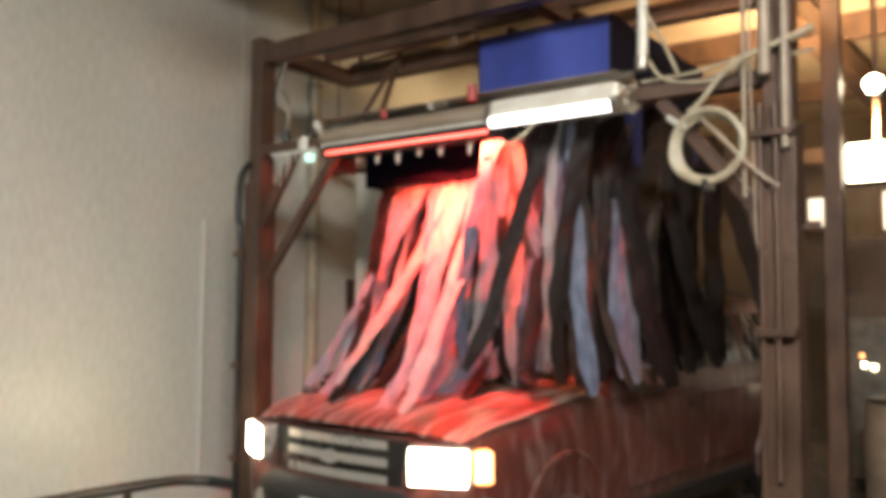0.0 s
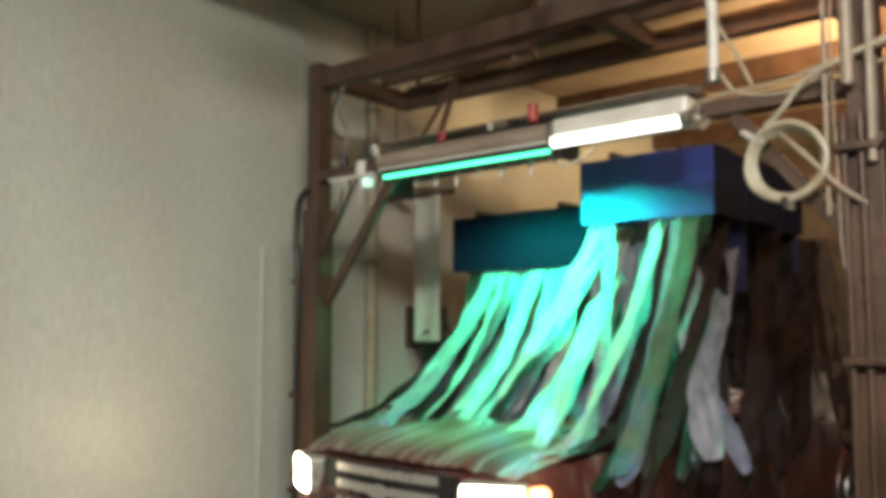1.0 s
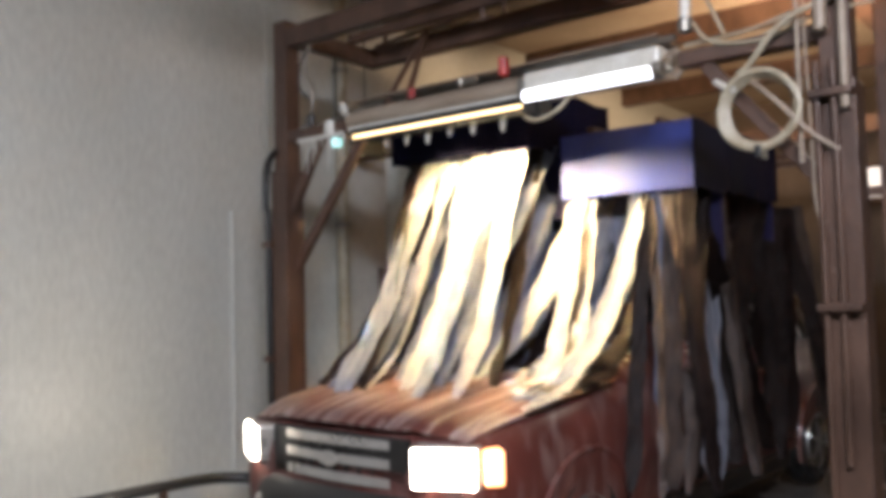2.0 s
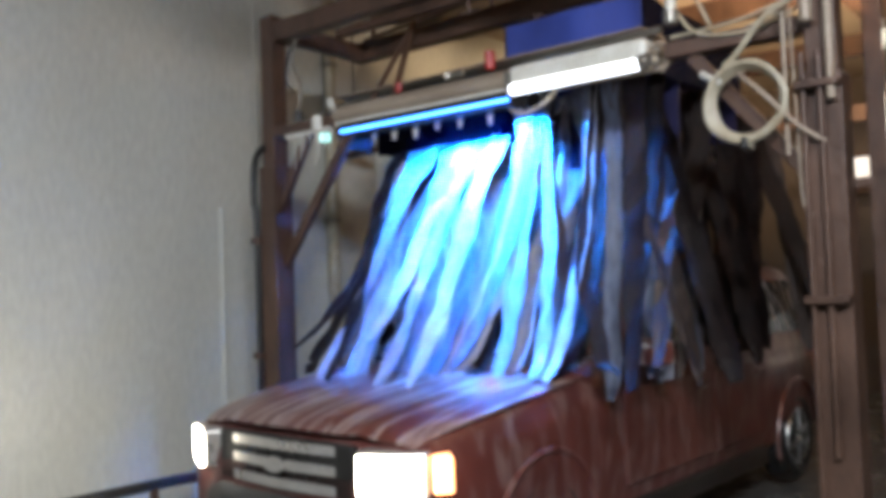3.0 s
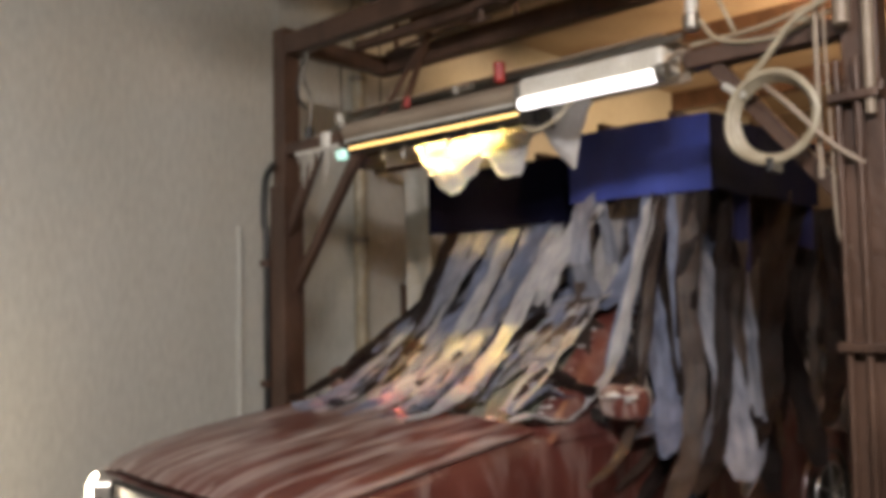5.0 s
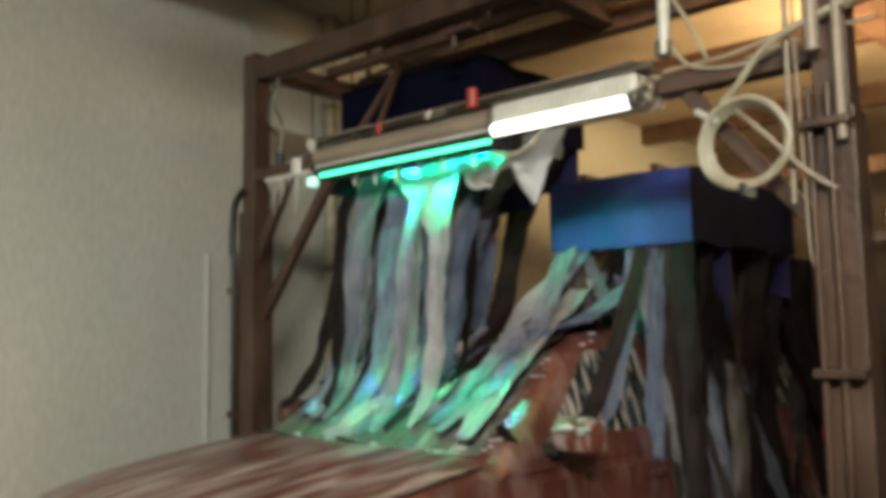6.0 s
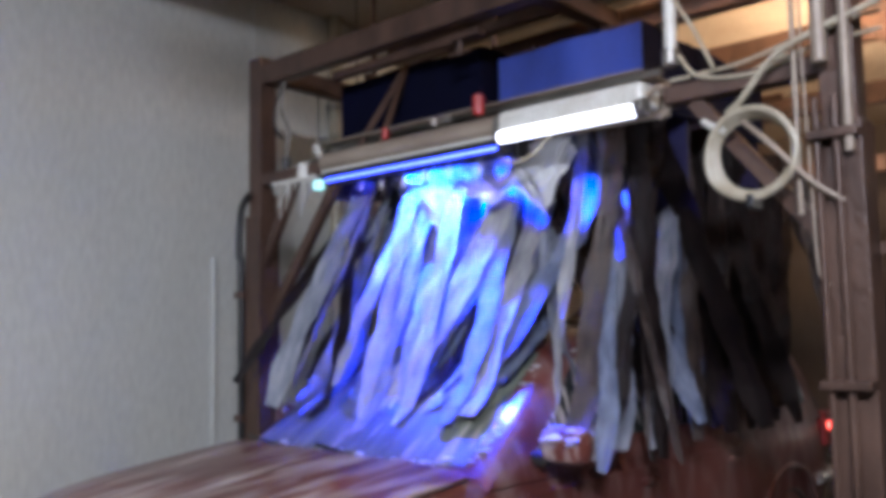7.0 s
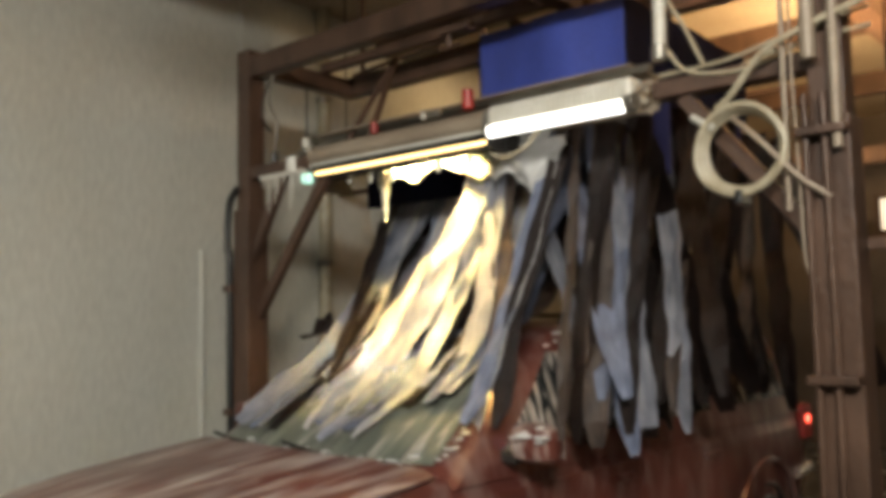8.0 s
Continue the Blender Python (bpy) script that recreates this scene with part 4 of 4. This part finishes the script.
def strip_mesh(w, mat, s, seed):
    """One piece of a ragged wet strip; edges and wrinkles run on from piece to piece."""
    def at(u, v):
        d = s * SEG + v * SEG
        edge = 1 + 0.13 * math.sin(11 * d + seed) + 0.07 * math.sin(37 * d + 3 * seed)
        left = 1 + 0.10 * math.sin(17 * d + 5 * seed)
        tip = 1 - 0.5 * max(0.0, (d / (SEG * SEGMENTS) - 0.86) / 0.14) ** 2
        x = (u - 0.5) * w * (edge if u > 0.5 else left) * tip
        y = 0.010 * math.cos((u - 0.5) * 3 + 0.5 * math.sin(9 * d + seed)) + 0.006 * math.sin(23 * d + seed + 4 * u)
        return Vector((x, y, -v * (SEG + 0.004) + 0.002))
    me = link_mesh("strip", sheet(at, 5, 2, 0.003), mat, True)
    along = me.attributes.new("along", "FLOAT_VECTOR", "POINT")
    for k, v in enumerate(me.vertices):
        along.data[k].vector = (v.co.x + seed, v.co.y, s * SEG - v.co.z)
    return me


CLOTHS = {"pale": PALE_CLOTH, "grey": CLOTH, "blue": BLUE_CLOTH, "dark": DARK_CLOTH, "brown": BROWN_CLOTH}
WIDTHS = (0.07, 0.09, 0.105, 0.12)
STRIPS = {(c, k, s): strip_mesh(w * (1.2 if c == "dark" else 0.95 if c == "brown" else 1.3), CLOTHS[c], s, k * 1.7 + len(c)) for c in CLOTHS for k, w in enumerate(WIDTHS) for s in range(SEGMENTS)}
CURTAIN_KEYS = []


def curtain(name, label, x0, x1, lift, seed, canvas, shades, lines, skirts, inset=0.06, count=10):
    g = random.Random(seed)
    t = thing(name, label, "cloth curtain", (0, *swing(lift, 0)), "swinging curtains")
    w = x1 - x0
    y0, y1 = skirts
    if y0 == 0:
        part("skirt", sheet(lambda u, v: Vector((x0 + w * u, 0.012 * math.sin(9 * u), 0.38 * v)), 14, 3, 0.012), canvas, t, "blue canvas skirt", True)
    # the sides take the darker navy, painted as unlit faces
    for x in (x0 - 0.005, x1 + 0.005):
        part("skirt", sheet(lambda u, v: Vector((x, y0 + (y1 - y0) * u, 0.38 * v + 0.01 * math.sin(7 * u))), 8, 3, 0.012), SHADED_NAVY, t, "blue canvas skirt", True)
    part("backing", sheet(lambda u, v: Vector((x0 + 0.02 + (w - 0.04) * u, y1 - 0.02 + 0.02 * math.sin(11 * u) * (1 - v), (-0.45 if y0 == 0 else -0.28) * (1 - v) + 0.32 * v - 0.05 * math.sin(7 * u + seed) * (1 - v))), 16, 5, 0.008), BACKING, t, "deep navy canvas backing", True)
    for y in lines:
        part("carrier_bar", box(x0, x1, y, y + 0.03, 0.34, 0.38, 0.004), STEEL, t)
    for x in (x0 + 0.2, x1 - 0.2):
        part("carrier_rail", box(x - 0.02, x + 0.02, y0, y1, 0.38, 0.42, 0.004), STEEL, t)
    anchors = []
    for row, y in enumerate(lines):
        for k in range(count):
            x = x0 + inset + (w - inset - 0.06) * (k + 0.5 * (row % 2)) / (count - 0.5) + g.uniform(-.02, .02)
            if 1.84 < x < 2.02 and y < 1:
                x = x - 0.13 if x < 1.93 else x + 0.14
            anchors.append((x, y, g.uniform(-0.02, 0.06)))
    nodes = simulate(anchors, lift, seed, (-3.4, -3.4) if x0 < 1 else (-2.6, -0.6))
    for i in range(len(anchors)):
        twist, turn = g.uniform(-0.4, 0.4), g.uniform(-0.03, 0.03)
        row = shades[i // count]
        shade, kind_ = row[i % count % len(row)], g.randrange(4)
        for s in range(SEGMENTS):
            ob = new("strip", STRIPS[shade, kind_, s])
            ob.parent = t
            rows = []
            for k in KEY_TIMES:
                a, c = Vector(nodes[k][i, s]), Vector(nodes[k][i, s + 1])
                z = (a - c).normalized()
                x = Vector((math.cos(twist + turn * s), math.sin(twist + turn * s), 0))
                y = z.cross(x).normalized()
                x = y.cross(z)
                m = Matrix((x, y, z)).transposed().to_4x4()
                m.translation = a - Vector((0, *swing(lift, k)))
                rows.append((k, m))
            CURTAIN_KEYS.append((ob, rows))
    CURTAIN_KEYS.append((t, [(k, Matrix.Translation((0, *swing(lift, k)))) for k in KEY_TIMES]))
    return t


FRONT, REAR, DEEP = ((0.03, 0.30), (0, 0.50)), ((0.58, 0.88), (0.51, 1.0)), ((0.58, 0.95, 1.35, 1.75, 2.15), (0.51, 1.4))
curtain("cloth_curtain", "navy-skirted swinging curtain of grey felt strips dragging over the vehicle", 0.44, 1.52, LIFT_LEFT, 11, SHADED_NAVY, (("dark", "blue", "grey", "pale", "grey", "blue", "pale", "grey", "blue", "pale"), ("dark", "blue", "dark", "grey", "pale", "blue", "grey", "pale")), *FRONT, 0.17)
# extra dark strips here cover the wall behind and stand for shade
curtain("cloth_curtain", "navy swinging curtain of grey felt strips, near-black ones shading the gaps", 0.44, 1.52, LIFT_LEFT, 12, SHADED_NAVY, (("blue", "dark", "grey", "dark", "blue", "pale", "dark"), ("dark", "dark", "blue", "dark")), *REAR, 0.14, 13)
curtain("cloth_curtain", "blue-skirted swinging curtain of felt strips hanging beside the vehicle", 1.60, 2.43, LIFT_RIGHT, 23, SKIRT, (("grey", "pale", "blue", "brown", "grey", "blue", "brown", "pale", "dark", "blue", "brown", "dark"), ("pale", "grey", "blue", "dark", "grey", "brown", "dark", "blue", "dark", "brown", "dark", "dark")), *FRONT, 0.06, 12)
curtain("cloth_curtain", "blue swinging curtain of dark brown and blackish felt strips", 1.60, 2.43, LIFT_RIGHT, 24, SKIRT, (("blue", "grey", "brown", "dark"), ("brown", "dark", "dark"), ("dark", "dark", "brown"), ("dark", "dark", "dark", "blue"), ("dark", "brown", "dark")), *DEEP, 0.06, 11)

# ---- foam hanging from the bar, in rigid webs that slide down and tear off ----
FOAM_KEYS = []
g = random.Random(8)
foam = thing("foam_sheet", "ragged white foam sheet hanging from the light bar", "foam", (0, 0, 0))


def foam_web(x0, x1, lengths, seed, hole=None):
    """A soft two-sided web below the lip; lengths gives how far it hangs along its width."""
    n = len(lengths) - 1

    def at(q, v):
        u, back = 1 - abs(2 * q - 1), -1 if q < 0.5 else 1
        k = min(n - 1, int(u * n))
        f = u * n - k
        f = f * f * (3 - 2 * f)
        drop = lengths[k] + (lengths[k + 1] - lengths[k]) * f
        drop *= 1.3 + 0.12 * noise.noise(Vector((u * 14, seed, 0))) + 0.06 * noise.noise(Vector((u * 34, seed, 5)))
        x = x0 + (x1 - x0) * u + 0.05 * v * drop * math.sin(5 * u + seed)
        bulge = 0.030 * noise.noise(Vector((u * 5, v * 2.5, seed))) + 0.012 * noise.noise(Vector((u * 15, v * 7, seed)))
        thick = 0.010 * math.sin(math.pi * u) * (1.05 - v) * (1 + noise.noise(Vector((u * 9, v * 5, seed + 3))))
        return Vector((x, bulge * (0.3 + v) + back * thick, -v * drop))
    bm = sheet(at, 60, 14, 0)
    if hole:
        hx, hz, rx, rz = hole
        gone = [f for f in bm.faces if ((f.calc_center_median().x - hx) / rx) ** 2 + ((f.calc_center_median().z - hz) / rz) ** 2 < 1 + 0.5 * noise.noise(f.calc_center_median() * 19)]
        bmesh.ops.delete(bm, geom=gone, context="FACES")
    return part("foam_flap", bm, FOAM, foam, "", True)


# left and right end, hanging lengths, hole, then heights of the upper edge below the lip by time (0.3: drawn up behind the bar)
WEBS = [
    (1.50, 1.95, (0.02, 0.07, 0.13, 0.05, 0.09, 0.03), None, ((2.95, 0.25), (3.25, 0.0), (4.6, 0.0), (5.2, 0.12), (5.6, 0.3))),
    (0.98, 1.60, (0.04, 0.14, 0.19, 0.09, 0.22, 0.12, 0.18, 0.10), None, ((3.4, 0.28), (3.8, 0.0), (4.3, -0.04), (4.9, 0.1), (5.3, 0.3))),
    (1.45, 2.18, (0.05, 0.16, 0.20, 0.26, 0.22, 0.15, 0.06), None, ((3.3, 0.3), (3.8, 0.05), (4.2, -0.05), (4.8, 0.15), (5.1, 0.3))),
    (0.95, 1.78, (0.05, 0.13, 0.22, 0.26, 0.19, 0.12, 0.22, 0.20, 0.06), None, ((4.4, 0.35), (5.0, 0.02), (5.8, -0.06), (6.0, 0.1), (6.3, 0.35))),
    (0.92, 1.72, (0.02, 0.05, 0.16, 0.26, 0.36, 0.22, 0.10, 0.05), (1.50, -0.22, 0.10, 0.13), ((5.2, 0.42), (5.9, 0.02), (6.5, -0.03), (7.0, 0.06), (7.6, 0.16), (8.0, 0.27))),
    (1.50, 2.14, (0.04, 0.12, 0.14, 0.10, 0.26, 0.12, 0.03), None, ((4.2, 0.4), (5.2, 0.02), (6.0, -0.02), (6.8, 0.02), (7.4, 0.03), (8.0, 0.14))),
    (1.66, 2.16, (0.05, 0.12, 0.10, 0.15, 0.22, 0.10, 0.03), None, ((5.6, 0.4), (6.3, 0.04), (7.0, 0.0), (7.6, 0.0), (8.0, 0.0))),
    (0.95, 2.06, (0.05, 0.13, 0.16, 0.11, 0.15, 0.18, 0.13, 0.22, 0.07), None, ((5.9, 0.3), (6.4, 0.02), (7.2, 0.0), (7.6, 0.03), (8.0, 0.09))),
    (0.93, 1.04, (0.02, 0.10, 0.24, 0.06), None, ((6.8, 0.32), (7.5, 0.06), (8.0, 0.0))),
]
for k, (x0, x1, lengths, hole, heights) in enumerate(WEBS):
    ob = foam_web(x0, x1, lengths, 3.1 * k + 1, hole)
    y = 0.192 + 0.009 * (k % 4)
    rows = [(0, pose(0, y, 2.60 + min(0.166, heights[0][1]), 89))]
    for t, up in heights:
        hidden = up > 0.2
        rows.append((t, pose(0, y, 2.60 + min(0.166, up), 89 if hidden else g.uniform(-3, 7), 0 if hidden else g.uniform(-1.2, 1.2), 0)))
    rows.append((8.01, rows[-1][1]))
    FOAM_KEYS.append((ob, rows))


# ---- all that moves ----
SWITCH = [0.44, 1.15, 1.87, 2.6, 3.49, 4.35, 5.05, 5.82, 6.62, 7.27]


def motions():
    walk(suv, [(t, drive_pose(d)) for t, d in DRIVE])
    for w in wheels:
        x, y, z = w.location
        walk(w, [(t, pose(x, y, z, math.degrees((d - DRIVE[0][1]) / WHEEL_R))) for t, d in DRIVE])
    for ob, rows in CURTAIN_KEYS + FOAM_KEYS:
        walk(ob, rows)
    step, rows = 0, [(0, 0)]
    for t in SWITCH:
        rows += [(t - 0.2, step), (t + 0.2, step + 1)]
        step += 1
    rows.append((8, step))
    walk(edge_led, [(t, pose(*EDGE_AT, EDGE_AIM - k * 360 / 7)) for t, k in rows])
    walk(led, [(t, pose(*LED_AT, AIM - k * 360 / 7)) for t, k in rows])


motions()
